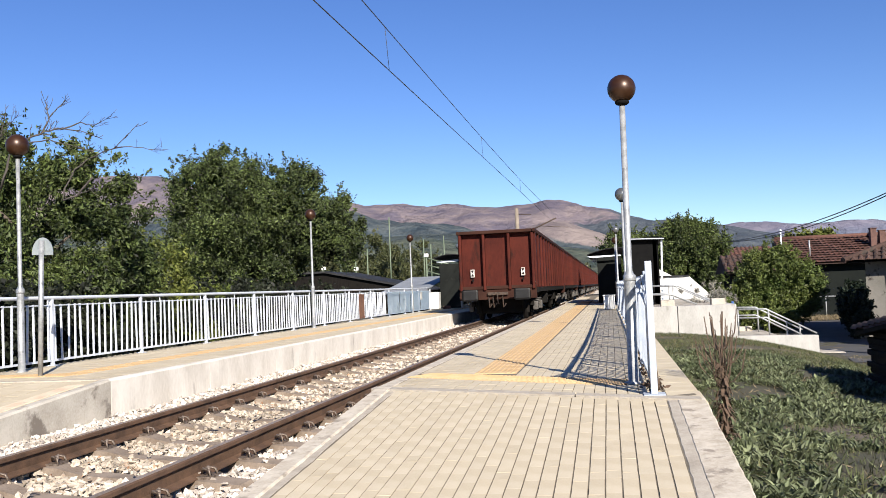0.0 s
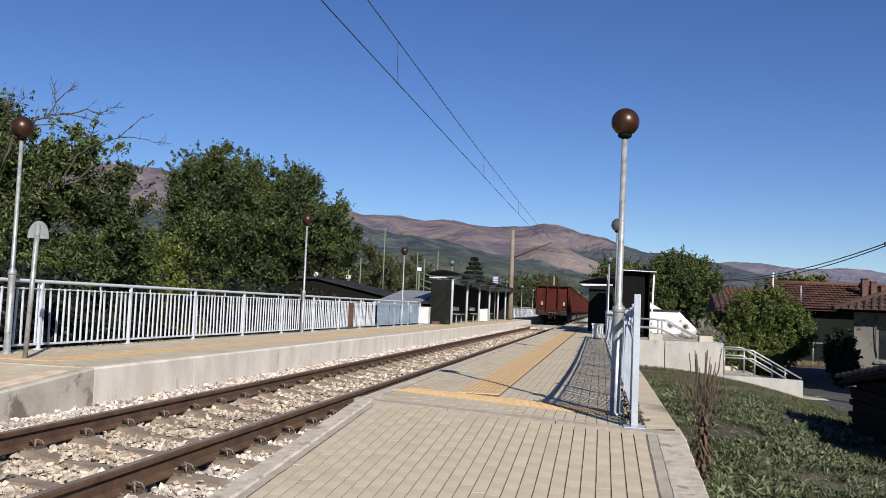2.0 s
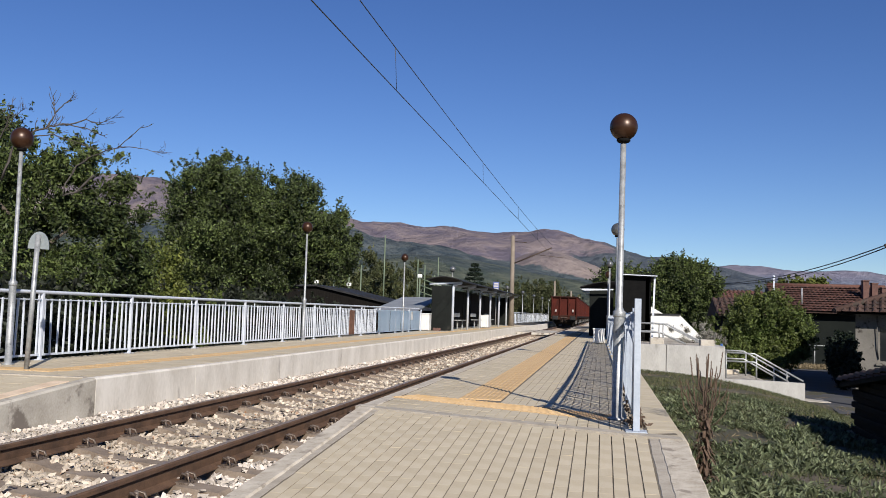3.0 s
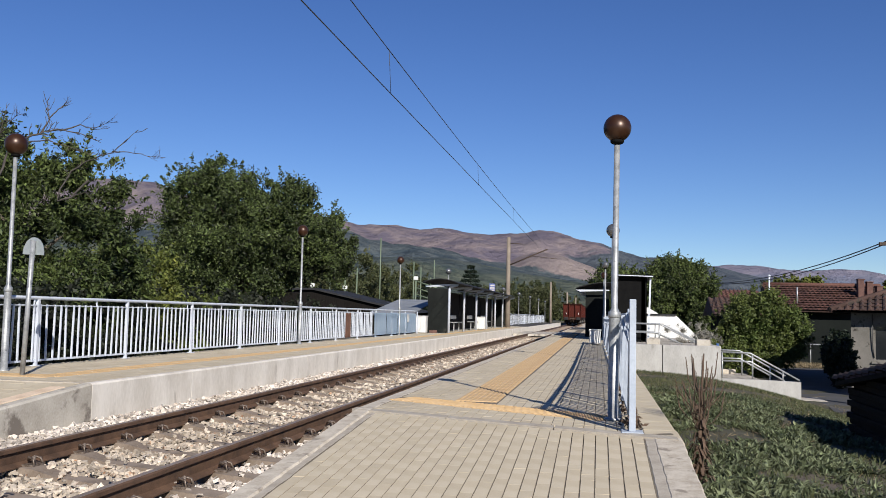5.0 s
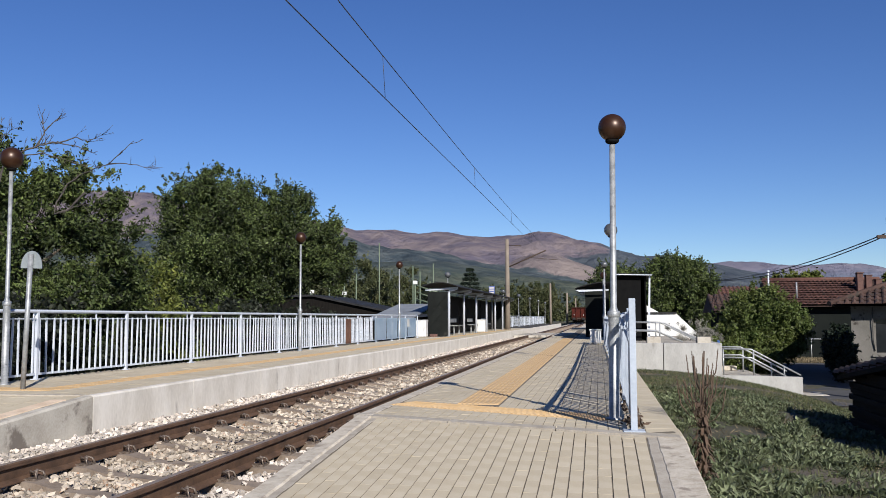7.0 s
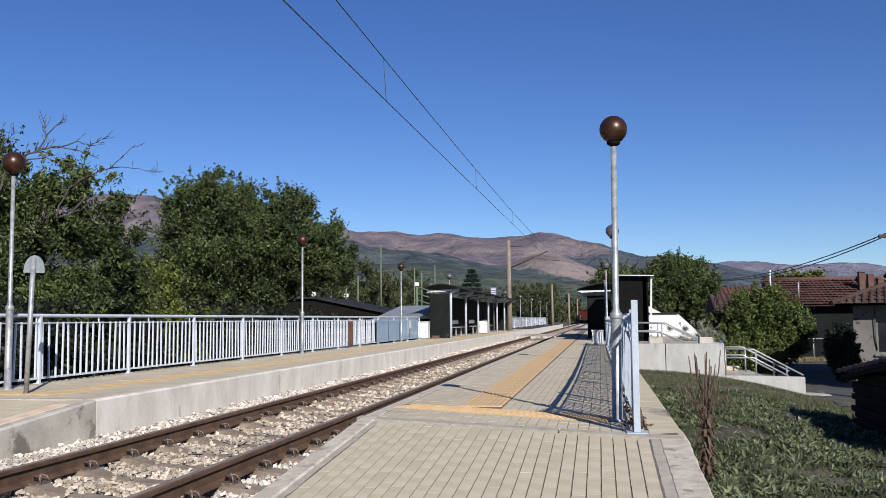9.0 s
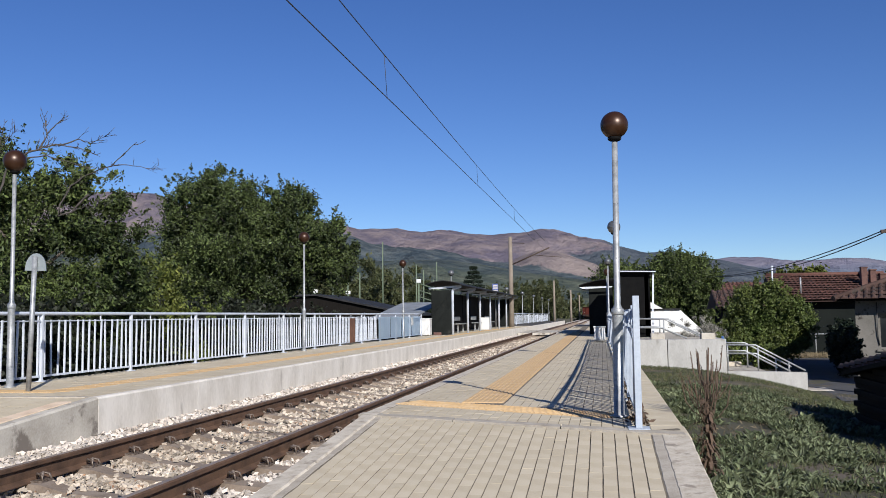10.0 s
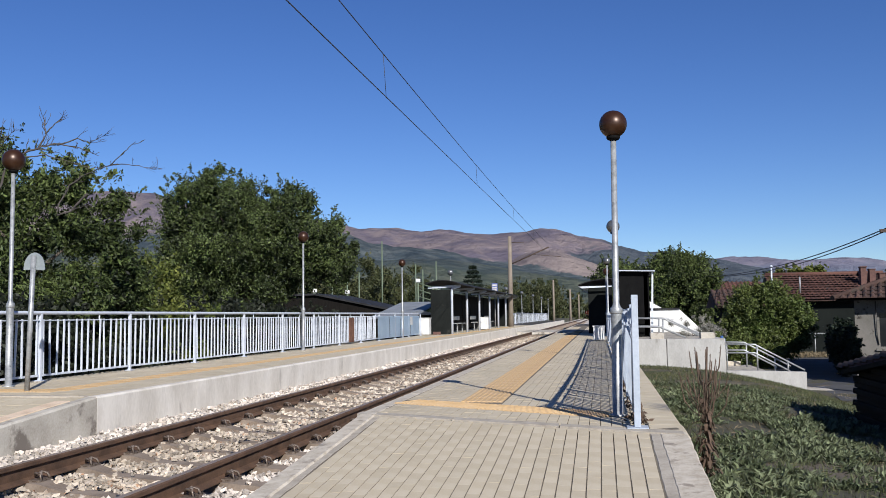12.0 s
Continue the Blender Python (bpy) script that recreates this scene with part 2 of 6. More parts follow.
def mountain_mat(name, low1, low2, high1, high2, z0, z1, lean=(-300, 100, 60, -40)):
    """Forest below, heath above, by height broken up with noise."""
    m = bpy.data.materials.new(name)
    m.use_nodes = True
    nt = m.node_tree
    b = nt.nodes["Principled BSDF"]
    co = nt.nodes.new("ShaderNodeNewGeometry")
    sep = nt.nodes.new("ShaderNodeSeparateXYZ")
    nt.links.new(co.outputs["Position"], sep.inputs[0])

    def tex(s, d=8):
        n = nt.nodes.new("ShaderNodeTexNoise")
        n.inputs["Scale"].default_value, n.inputs["Detail"].default_value = s, d
        n.inputs["Roughness"].default_value = 0.65
        nt.links.new(co.outputs["Position"], n.inputs["Vector"])
        return n.outputs["Fac"]

    def mix(fac, a, c):
        x = nt.nodes.new("ShaderNodeMix")
        x.data_type = "RGBA"
        nt.links.new(fac, x.inputs["Factor"])
        for key, v in (("A", a), ("B", c)):
            s = [i for i in x.inputs if i.name == key and i.type == "RGBA"][0]
            if isinstance(v, tuple):
                s.default_value = (*v, 1)
            else:
                nt.links.new(v, s)
        return [o for o in x.outputs if o.type == "RGBA"][0]

    def rng(v, lo, hi):
        r = nt.nodes.new("ShaderNodeMapRange")
        r.inputs["From Min"].default_value, r.inputs["From Max"].default_value = lo, hi
        nt.links.new(v, r.inputs["Value"])
        return r.outputs["Result"]

    wob = nt.nodes.new("ShaderNodeMath")
    wob.operation = "MULTIPLY_ADD"
    wob.inputs[1].default_value = 330
    nt.links.new(tex(0.0026), wob.inputs[0])
    nt.links.new(sep.outputs["Z"], wob.inputs[2])
    slant = nt.nodes.new("ShaderNodeMapRange")
    for key, v in zip(("From Min", "From Max", "To Min", "To Max"), lean):
        slant.inputs[key].default_value = v
    nt.links.new(sep.outputs["X"], slant.inputs["Value"])
    limit = nt.nodes.new("ShaderNodeMath")
    nt.links.new(wob.outputs[0], limit.inputs[0])
    nt.links.new(slant.outputs["Result"], limit.inputs[1])
    off = 165
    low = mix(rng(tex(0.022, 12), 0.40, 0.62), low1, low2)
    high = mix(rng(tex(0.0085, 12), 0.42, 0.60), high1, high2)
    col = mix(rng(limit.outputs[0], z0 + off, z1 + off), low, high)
    nt.links.new(col, b.inputs["Base Color"])
    bp = nt.nodes.new("ShaderNodeBump")
    bp.inputs["Strength"].default_value, bp.inputs["Distance"].default_value = 1.0, 34.0
    nt.links.new(tex(0.013, 12), bp.inputs["Height"])
    nt.links.new(bp.outputs["Normal"], b.inputs["Normal"])
    b.inputs["Roughness"].default_value = 1.0
    b.inputs["Specular IOR Level"].default_value = 0.1
    return m


# slope colours lifted towards blue-grey: the haze of distance is painted in
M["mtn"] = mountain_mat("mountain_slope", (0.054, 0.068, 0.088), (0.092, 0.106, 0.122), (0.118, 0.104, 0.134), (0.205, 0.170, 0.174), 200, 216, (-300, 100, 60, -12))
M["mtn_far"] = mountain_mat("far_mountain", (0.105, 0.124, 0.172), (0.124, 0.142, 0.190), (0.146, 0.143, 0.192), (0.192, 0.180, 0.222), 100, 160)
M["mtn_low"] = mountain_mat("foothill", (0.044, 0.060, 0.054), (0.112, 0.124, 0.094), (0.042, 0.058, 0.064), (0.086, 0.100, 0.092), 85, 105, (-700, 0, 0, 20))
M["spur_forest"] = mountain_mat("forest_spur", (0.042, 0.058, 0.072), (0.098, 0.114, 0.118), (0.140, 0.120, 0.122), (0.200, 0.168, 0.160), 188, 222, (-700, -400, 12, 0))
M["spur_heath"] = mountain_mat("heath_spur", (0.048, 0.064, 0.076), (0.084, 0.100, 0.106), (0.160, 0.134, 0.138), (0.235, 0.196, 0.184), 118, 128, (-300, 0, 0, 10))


# ---- mesh helpers ----
def bm_new():
    return bmesh.new()


def box(bm, x0, x1, y0, y1, z0, z1, m=None):
    vs = [bm.verts.new((m @ Vector(c)) if m else c) for c in
          ((x0, y0, z0), (x1, y0, z0), (x1, y1, z0), (x0, y1, z0), (x0, y0, z1), (x1, y0, z1), (x1, y1, z1), (x0, y1, z1))]
    for f in ((3, 2, 1, 0), (4, 5, 6, 7), (0, 1, 5, 4), (1, 2, 6, 5), (2, 3, 7, 6), (3, 0, 4, 7)):
        bm.faces.new([vs[i] for i in f])
    return vs


def bbox(bm, x0, x1, y0, y1, z0, z1, b=0.01, m=None):
    """A box with bevelled edges."""
    t = bmesh.new()
    box(t, x0, x1, y0, y1, z0, z1)
    bmesh.ops.bevel(t, geom=t.edges[:], offset=b, segments=2, profile=0.5, affect="EDGES")
    merge(bm, t, m)


def merge(bm, t, m=None):
    idx = {}
    for v in t.verts:
        idx[v] = bm.verts.new((m @ v.co) if m else v.co)
    for f in t.faces:
        nf = bm.faces.new([idx[v] for v in f.verts])
        nf.smooth = f.smooth
    t.free()


def tube(bm, pts, r, n=8, caps=True, radii=None):
    """A round bar through the points."""
    rings = []
    pts = [Vector(p) for p in pts]
    for i, p in enumerate(pts):
        d = (pts[min(i + 1, len(pts) - 1)] - pts[max(i - 1, 0)]).normalized()
        a = d.orthogonal().normalized() if abs(d.z) > 0.9 else d.cross(Vector((0, 0, 1))).normalized()
        if abs(d.z) > 0.9:
            a = Vector((1, 0, 0)) - d * d.x
            a.normalize()
        c = d.cross(a)
        rr = radii[i] if radii else r
        rings.append([bm.verts.new(p + (a * math.cos(k * 2 * math.pi / n) + c * math.sin(k * 2 * math.pi / n)) * rr) for k in range(n)])
    for u, w in zip(rings, rings[1:]):
        for k in range(n):
            bm.faces.new((u[k], u[(k + 1) % n], w[(k + 1) % n], w[k])).smooth = True
    if caps:
        bm.faces.new(rings[0][::-1])
        bm.faces.new(rings[-1])


def lathe(bm, profile, n=16, m=None):
    """Turns (radius, z) pairs round the z axis."""
    rings = []
    for r, z in profile:
        ring = []
        for k in range(n):
            v = Vector((r * math.cos(2 * math.pi * k / n), r * math.sin(2 * math.pi * k / n), z))
            ring.append(bm.verts.new((m @ v) if m else v))
        rings.append(ring)
    for u, w in zip(rings, rings[1:]):
        for k in range(n):
            bm.faces.new((u[k], u[(k + 1) % n], w[(k + 1) % n], w[k])).smooth = True
    bm.faces.new(rings[0][::-1])
    bm.faces.new(rings[-1])


def prism(bm, outline, a, b, axis="y", m=None):
    """Extrudes a 2D outline from a to b along an axis: for y the outline is (x, z), for x (y, z), for z (x, y)."""
    def at(p, t):
        v = {"y": (p[0], t, p[1]), "x": (t, p[0], p[1]), "z": (p[0], p[1], t)}[axis]
        return bm.verts.new((m @ Vector(v)) if m else v)
    u, w = [at(p, a) for p in outline], [at(p, b) for p in outline]
    n = len(outline)
    for k in range(n):
        bm.faces.new((u[k], u[(k + 1) % n], w[(k + 1) % n], w[k]))
    bm.faces.new(u[::-1])
    bm.faces.new(w)
    bmesh.ops.recalc_face_normals(bm, faces=bm.faces[:])


def mesh_of(name, bm, material):
    me = bpy.data.meshes.new(name)
    bm.normal_update()
    bm.to_mesh(me)
    bm.free()
    me.materials.append(material)
    return me


def part(name, bm, material, parent=None, label="", me=None, m=None):
    ob = new(name, me or mesh_of(name, bm, material))
    if parent:
        ob.parent = parent
    if m is not None:
        ob.matrix_basis = m
    if label:
        tagged(ob, label)
    return ob


def thing(name, label, category, m=None, group="", kind=""):
    ob = new(name)
    if m is not None:
        ob.matrix_basis = m
    return tagged(ob, label, category, group, kind)


def from_arrays(name, verts, faces, material, smooth=False):
    me = bpy.data.meshes.new(name)
    me.from_pydata(verts.tolist() if hasattr(verts, "tolist") else verts, [], faces.tolist() if hasattr(faces, "tolist") else faces)
    me.materials.append(material)
    if smooth:
        me.polygons.foreach_set("use_smooth", [True] * len(me.polygons))
    me.update()
    return me


rng = np.random.default_rng(7)


def leaf_quads(centres, size, spread=0.35, up=0.0, aspect=0.55):
    """Pointed leaves (four corners) of random turn at the given centres."""
    n = len(centres)
    d = rng.normal(size=(n, 3))
    d[:, 2] += up
    d /= np.linalg.norm(d, axis=1)[:, None]
    e = np.cross(d, rng.normal(size=(n, 3)))
    e /= np.linalg.norm(e, axis=1)[:, None]
    s = (size * (1 + spread * rng.uniform(-1, 1, n)))[:, None]
    a, c = d * s, e * s * aspect
    v = np.stack([centres - a, centres - c * 0.9, centres + a, centres + c * 0.9], axis=1).reshape(-1, 3)
    f = np.arange(4 * n).reshape(-1, 4)
    return v, f


def crown(name, blobs, count, size, material, hollow=0.55, aspect=0.55):
    """A crown of many leaves set in lumps round the blobs (x, y, z, rx, ry, rz): uneven outline, gaps between lumps."""
    vol = np.array([b[3] * b[4] * b[5] for b in blobs]) ** 0.75
    share = (vol / vol.sum() * count).astype(int)
    pts = []
    for b, k in zip(blobs, share):
        lumps = max(8, k // (330 if size < 0.06 else 170))
        d = rng.normal(size=(lumps, 3))
        d /= np.linalg.norm(d, axis=1)[:, None]
        rad = rng.uniform(hollow, 1.06, lumps) ** 0.7
        lc = d * rad[:, None] * np.array(b[3:6]) + np.array(b[:3])
        lr = rng.uniform(0.10, 0.25, lumps) * (b[3] + b[4] + b[5]) / 3
        pick = rng.integers(0, lumps, k)
        off = rng.normal(size=(k, 3)) * 0.48
        off[:, 2] *= 1.15
        pts.append(lc[pick] + off * lr[pick][:, None])
        # leafy shoots that break the outline
        for _ in range(max(4, k // 420)):
            q = rng.normal(size=3)
            q[2] = abs(q[2]) * 0.9
            q /= np.linalg.norm(q)
            s = q * np.array(b[3:6]) * 0.98 + np.array(b[:3])
            g = q * 0.9 + np.array([0, 0, 0.35]) + rng.normal(size=3) * 0.35
            l = rng.uniform(0.10, 0.30) * (b[3] + b[5]) / 2 * (1.0 if size < 0.08 else 0.55)
            u = rng.uniform(0, 1, 26)
            pts.append(s + np.outer(u, g * l) + rng.normal(size=(26, 3)) * (0.10 * l + 0.012) * (1.3 - u)[:, None])
    v, f = leaf_quads(np.concatenate(pts), size, aspect=aspect)
    return from_arrays(name, v, f, material)


def limbs(base, top, r, spread, seed, n=6):
    """A tapered trunk with limbs."""
    rr = random.Random(seed)
    bm = bm_new()
    base, top = Vector(base), Vector(top)
    pts = [base.lerp(top, k / 5) + Vector((rr.uniform(-1, 1), rr.uniform(-1, 1), 0)) * r * (0.6 if k else 0) for k in range(6)]
    tube(bm, pts, r, 8, radii=[r * (1.25, 1.0, 0.85, 0.7, 0.5, 0.28)[k] for k in range(6)])
    for i in range(n):
        s = pts[2].lerp(pts[5], rr.uniform(0, 0.9))
        a = rr.uniform(0, 6.28)
        e = s + Vector((math.cos(a) * spread, math.sin(a) * spread, rr.uniform(0.4, 1.0) * spread))
        mid = s.lerp(e, 0.5) + Vector((rr.uniform(-1, 1), rr.uniform(-1, 1), 0.3)) * spread * 0.12
        tube(bm, [s, mid, e], r * 0.4, 6, radii=[r * 0.42, r * 0.26, r * 0.08])
    return bm


def tree(name, label, base, blobs, count, size, material, r=0.18, category="tree", group="", seed=1, aspect=0.55, hollow=0.55):
    t = thing(name, label, category, pose(*base), group)
    zt = max(b[2] for b in blobs)
    part("trunk", limbs((0, 0, -0.1), (0.1, 0.1, zt * 0.72), r, zt * 0.27, seed), M["bark"], t)
    part("crown", None, None, t, me=crown("crown", blobs, count, size, material, hollow, aspect))
    return t


# ---- ground and distance ----
def gz(x, y):
    """Height of the ground sheet."""
    if x > 4.0:
        z = -0.22 - 0.012 * max(-5.0, min(y, 30)) - 0.026 * max(0.0, x - 4.4) ** 2
        z = max(z, -1.36)
        return z
    if x < -3.9:
        return 0.05
    return -0.42


def make_ground():
    xs = sorted(set([-3500, -1800, -900, -450, -220, -110, -60, -35, -20, -10, -6, -4.1, -3.85, 0, 3.9, 4.1] + [round(4.1 + 0.3 * k, 2) for k in range(1, 32)] + [16, 20, 30, 50, 90, 160, 300, 600, 1200, 2200, 3500]))
    ys = sorted(set([-3000, -1200, -500, -200, -80, -40, -20, -10] + [round(-5 + 0.5 * k, 2) for k in range(0, 90)] + [45, 55, 70, 90, 120, 180, 300, 600, 1200, 2200, 4200]))
    verts, faces = [], []
    for y in ys:
        for x in xs:
            z = gz(x, y)
            if 4.1 < x < 12 and -5 < y < 40:
                z += 0.05 * noise.noise((x * 1.3, y * 1.3, 0.5)) * min(1, (x - 4.1) / 0.5)
            verts.append((x, y, z))
    n = len(xs)
    for j in range(len(ys) - 1):
        for i in range(n - 1):
            a = j * n + i
            faces.append((a, a + 1, a + n + 1, a + n))
    tagged(part("ground", None, None, me=from_arrays("ground", verts, faces, M["grass"], True)), "sloping patchy green and dry grass ground", "ground", kind="structure")


make_ground()


def ridge(name, label, knots, dist, depth, half, material, rough=0.06, seed=0, step=18, crag=0.4):
    """A mountain range: a smooth crest through the knots (x, height) over a slope broken by gullies."""
    kx, kh = np.array(knots, dtype=float).T
    xs = -half + np.arange(int(2 * half / step) + 1) * step
    crest = np.interp(xs, kx, kh)
    w = max(1, int(45 / step))
    crest = np.convolve(np.pad(crest, w, mode="edge"), np.ones(2 * w + 1) / (2 * w + 1), mode="valid")
    verts, faces = [], []
    nx, ny = len(xs) - 1, 30
    for j in range(ny + 1):
        v = j / ny
        y = dist - depth + 2 * depth * v
        cross = math.sin(math.pi * v) ** 0.8
        e = 1 - cross
        for x, h in zip(xs, crest):
            k = noise.fractal((x / 260 + seed, y / 260, seed * 1.7), 0.9, 2.1, 6)
            kk = abs(noise.fractal((x / 420 - seed, y / 700, seed), 0.8, 2.0, 4))
            z = h * cross * (1 + rough * k * (crag + 3.2 * e)) - h * 0.42 * kk * e * cross * 2 - 4 * e
            verts.append((x, y, z))
    for j in range(ny):
        for i in range(nx):
            a = j * (nx + 1) + i
            faces.append((a, a + 1, a + nx + 2, a + nx + 1))
    ob = part(name, None, None, me=from_arrays(name, verts, faces, material, True))
    return tagged(ob, label, "mountain", kind="structure")


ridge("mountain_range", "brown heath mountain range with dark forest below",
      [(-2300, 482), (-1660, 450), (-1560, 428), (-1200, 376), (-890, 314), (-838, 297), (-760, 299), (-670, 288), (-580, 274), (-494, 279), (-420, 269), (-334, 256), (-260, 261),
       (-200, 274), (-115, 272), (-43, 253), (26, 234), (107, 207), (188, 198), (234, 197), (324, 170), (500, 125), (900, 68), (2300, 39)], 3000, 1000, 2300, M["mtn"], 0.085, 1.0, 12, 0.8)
ridge("far_mountain_range", "far mountain range, haze painted blue-grey",
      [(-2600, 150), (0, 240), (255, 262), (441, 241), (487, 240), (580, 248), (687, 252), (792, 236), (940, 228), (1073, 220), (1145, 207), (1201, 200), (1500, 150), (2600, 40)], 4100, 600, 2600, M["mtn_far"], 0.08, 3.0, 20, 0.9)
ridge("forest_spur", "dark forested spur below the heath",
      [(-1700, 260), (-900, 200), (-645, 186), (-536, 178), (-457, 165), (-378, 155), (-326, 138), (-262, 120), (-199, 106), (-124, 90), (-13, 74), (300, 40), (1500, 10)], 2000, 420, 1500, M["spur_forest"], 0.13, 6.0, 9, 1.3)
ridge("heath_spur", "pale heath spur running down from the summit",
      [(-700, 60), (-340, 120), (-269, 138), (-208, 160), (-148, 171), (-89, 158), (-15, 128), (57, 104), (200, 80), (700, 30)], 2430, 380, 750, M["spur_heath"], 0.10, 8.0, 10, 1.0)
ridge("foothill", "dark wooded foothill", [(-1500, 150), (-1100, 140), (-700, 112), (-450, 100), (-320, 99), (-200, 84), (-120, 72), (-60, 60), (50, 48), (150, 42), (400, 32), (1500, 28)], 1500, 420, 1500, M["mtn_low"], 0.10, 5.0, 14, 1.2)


# ---- track ----
TRACK_END = 420


def sk(x):
    """How far a cross-piece lies along the track at x: sleepers lie a little askew."""
    return -0.33 * x


def make_track():
    t = thing("railway_track", "single electrified track of rusty rails on concrete sleepers", "railway track", kind="structure")
    prof = [(-0.065, -0.155), (0.065, -0.155), (0.065, -0.145), (0.011, -0.122), (0.011, -0.045), (0.036, -0.034), (0.036, -0.008), (0.028, 0.0), (-0.028, 0.0), (-0.036, -0.008), (-0.036, -0.034), (-0.011, -0.045), (-0.011, -0.122), (-0.065, -0.145)]
    for x in (-0.7525, 0.7525):
        bm = bm_new()
        prism(bm, [(p[0] + x, p[1]) for p in prof], -8, TRACK_END)
        r = part("rail", bm, M["rail"], t)
        bm = bm_new()
        box(bm, x - 0.024, x + 0.024, -8, TRACK_END, 0.0005, 0.0025)
        part("running_surface", bm, M["railtop"], r, "bright worn running surface")
    bm = bm_new()
    # sleeper: thick ends under the rails, lower middle, sloping flanks
    xs = [(-1.25, -0.20, 0.10), (-1.2, -0.155, 0.12), (-0.55, -0.150, 0.12), (-0.3, -0.19, 0.10), (0.3, -0.19, 0.10), (0.55, -0.150, 0.12), (1.2, -0.155, 0.12), (1.25, -0.20, 0.10)]
    rows = []
    for x, z, h in xs:
        rows.append([bm.verts.new((x, sk(x) + s * w, zz)) for s, w, zz in ((-1, h + 0.03, -0.36), (-1, h - 0.02, z), (1, h - 0.02, z), (1, h + 0.03, -0.36))])
    for u, w in zip(rows, rows[1:]):
        for k in range(3):
            bm.faces.new((u[k], w[k], w[k + 1], u[k + 1]))
    bm.faces.new(rows[0])
    bm.faces.new(rows[-1][::-1])
    bmesh.ops.recalc_face_normals(bm, faces=bm.faces[:])
    sleeper = mesh_of("sleeper", bm, M["sleeper"])
    bm = bm_new()
    # a pair of spring clips on a base plate
    for s in (-1, 1):
        box(bm, s * 0.105 - 0.05, s * 0.105 + 0.05, -0.08, 0.08, -0.152, -0.135)
        tube(bm, [(s * 0.15, -0.05, -0.135), (s * 0.135, -0.05, -0.095), (s * 0.085, -0.04, -0.085), (s * 0.06, 0.0, -0.115), (s * 0.085, 0.045, -0.085), (s * 0.135, 0.05, -0.095), (s * 0.15, 0.05, -0.135)], 0.011, 5)
        tube(bm, [(s * 0.105, 0, -0.14), (s * 0.105, 0, -0.08)], 0.016, 6)
    clip = mesh_of("rail_clip", bm, M["clip"])
    y, k = 5.55 - 0.705 * 16, 0
    while y < 150:
        s = part("sleeper", None, None, t, me=sleeper, m=pose(0, y - 0.22, 0))
        if y < 40:
            for x in (-0.7525, 0.7525):
                part("rail_clip", None, None, s, me=clip, m=pose(x, sk(x), 0))
        y += 0.705
    # the bed
    bm = bm_new()
    prism(bm, [(-1.64, -0.5), (-1.64, -0.12), (-1.2, -0.20), (-0.8, -0.235), (0, -0.24), (0.8, -0.235), (1.2, -0.20), (1.66, -0.14), (1.66, -0.5)], -8, 75)
    prism(bm, [(-3.2, -0.42), (-2.0, -0.2), (2.0, -0.2), (3.2, -0.42)], 75, TRACK_END)
    tagged(part("ballast_bed", bm, M["bed"]), "pale crushed-stone ballast bed between the platforms", "ballast", kind="structure")
    # crossing boards
    c = thing("track_crossing", "pale concrete foot crossing between the rails", "crossing", kind="structure")
    for k in range(6):
        bm = bm_new()
        bbox(bm, -0.66, 0.66, 56 + k * 1.6, 57.56 + k * 1.6, -0.14, 0.0, 0.01)
        part("crossing_slab", bm, M["concrete"], c)
    for s in (-1, 1):
        bm = bm_new()
        bbox(bm, s * 1.2 - 0.38, s * 1.2 + 0.38, 56, 65.5, -0.16, 0.0, 0.01)
        part("crossing_slab", bm, M["concrete"], c)


make_track()


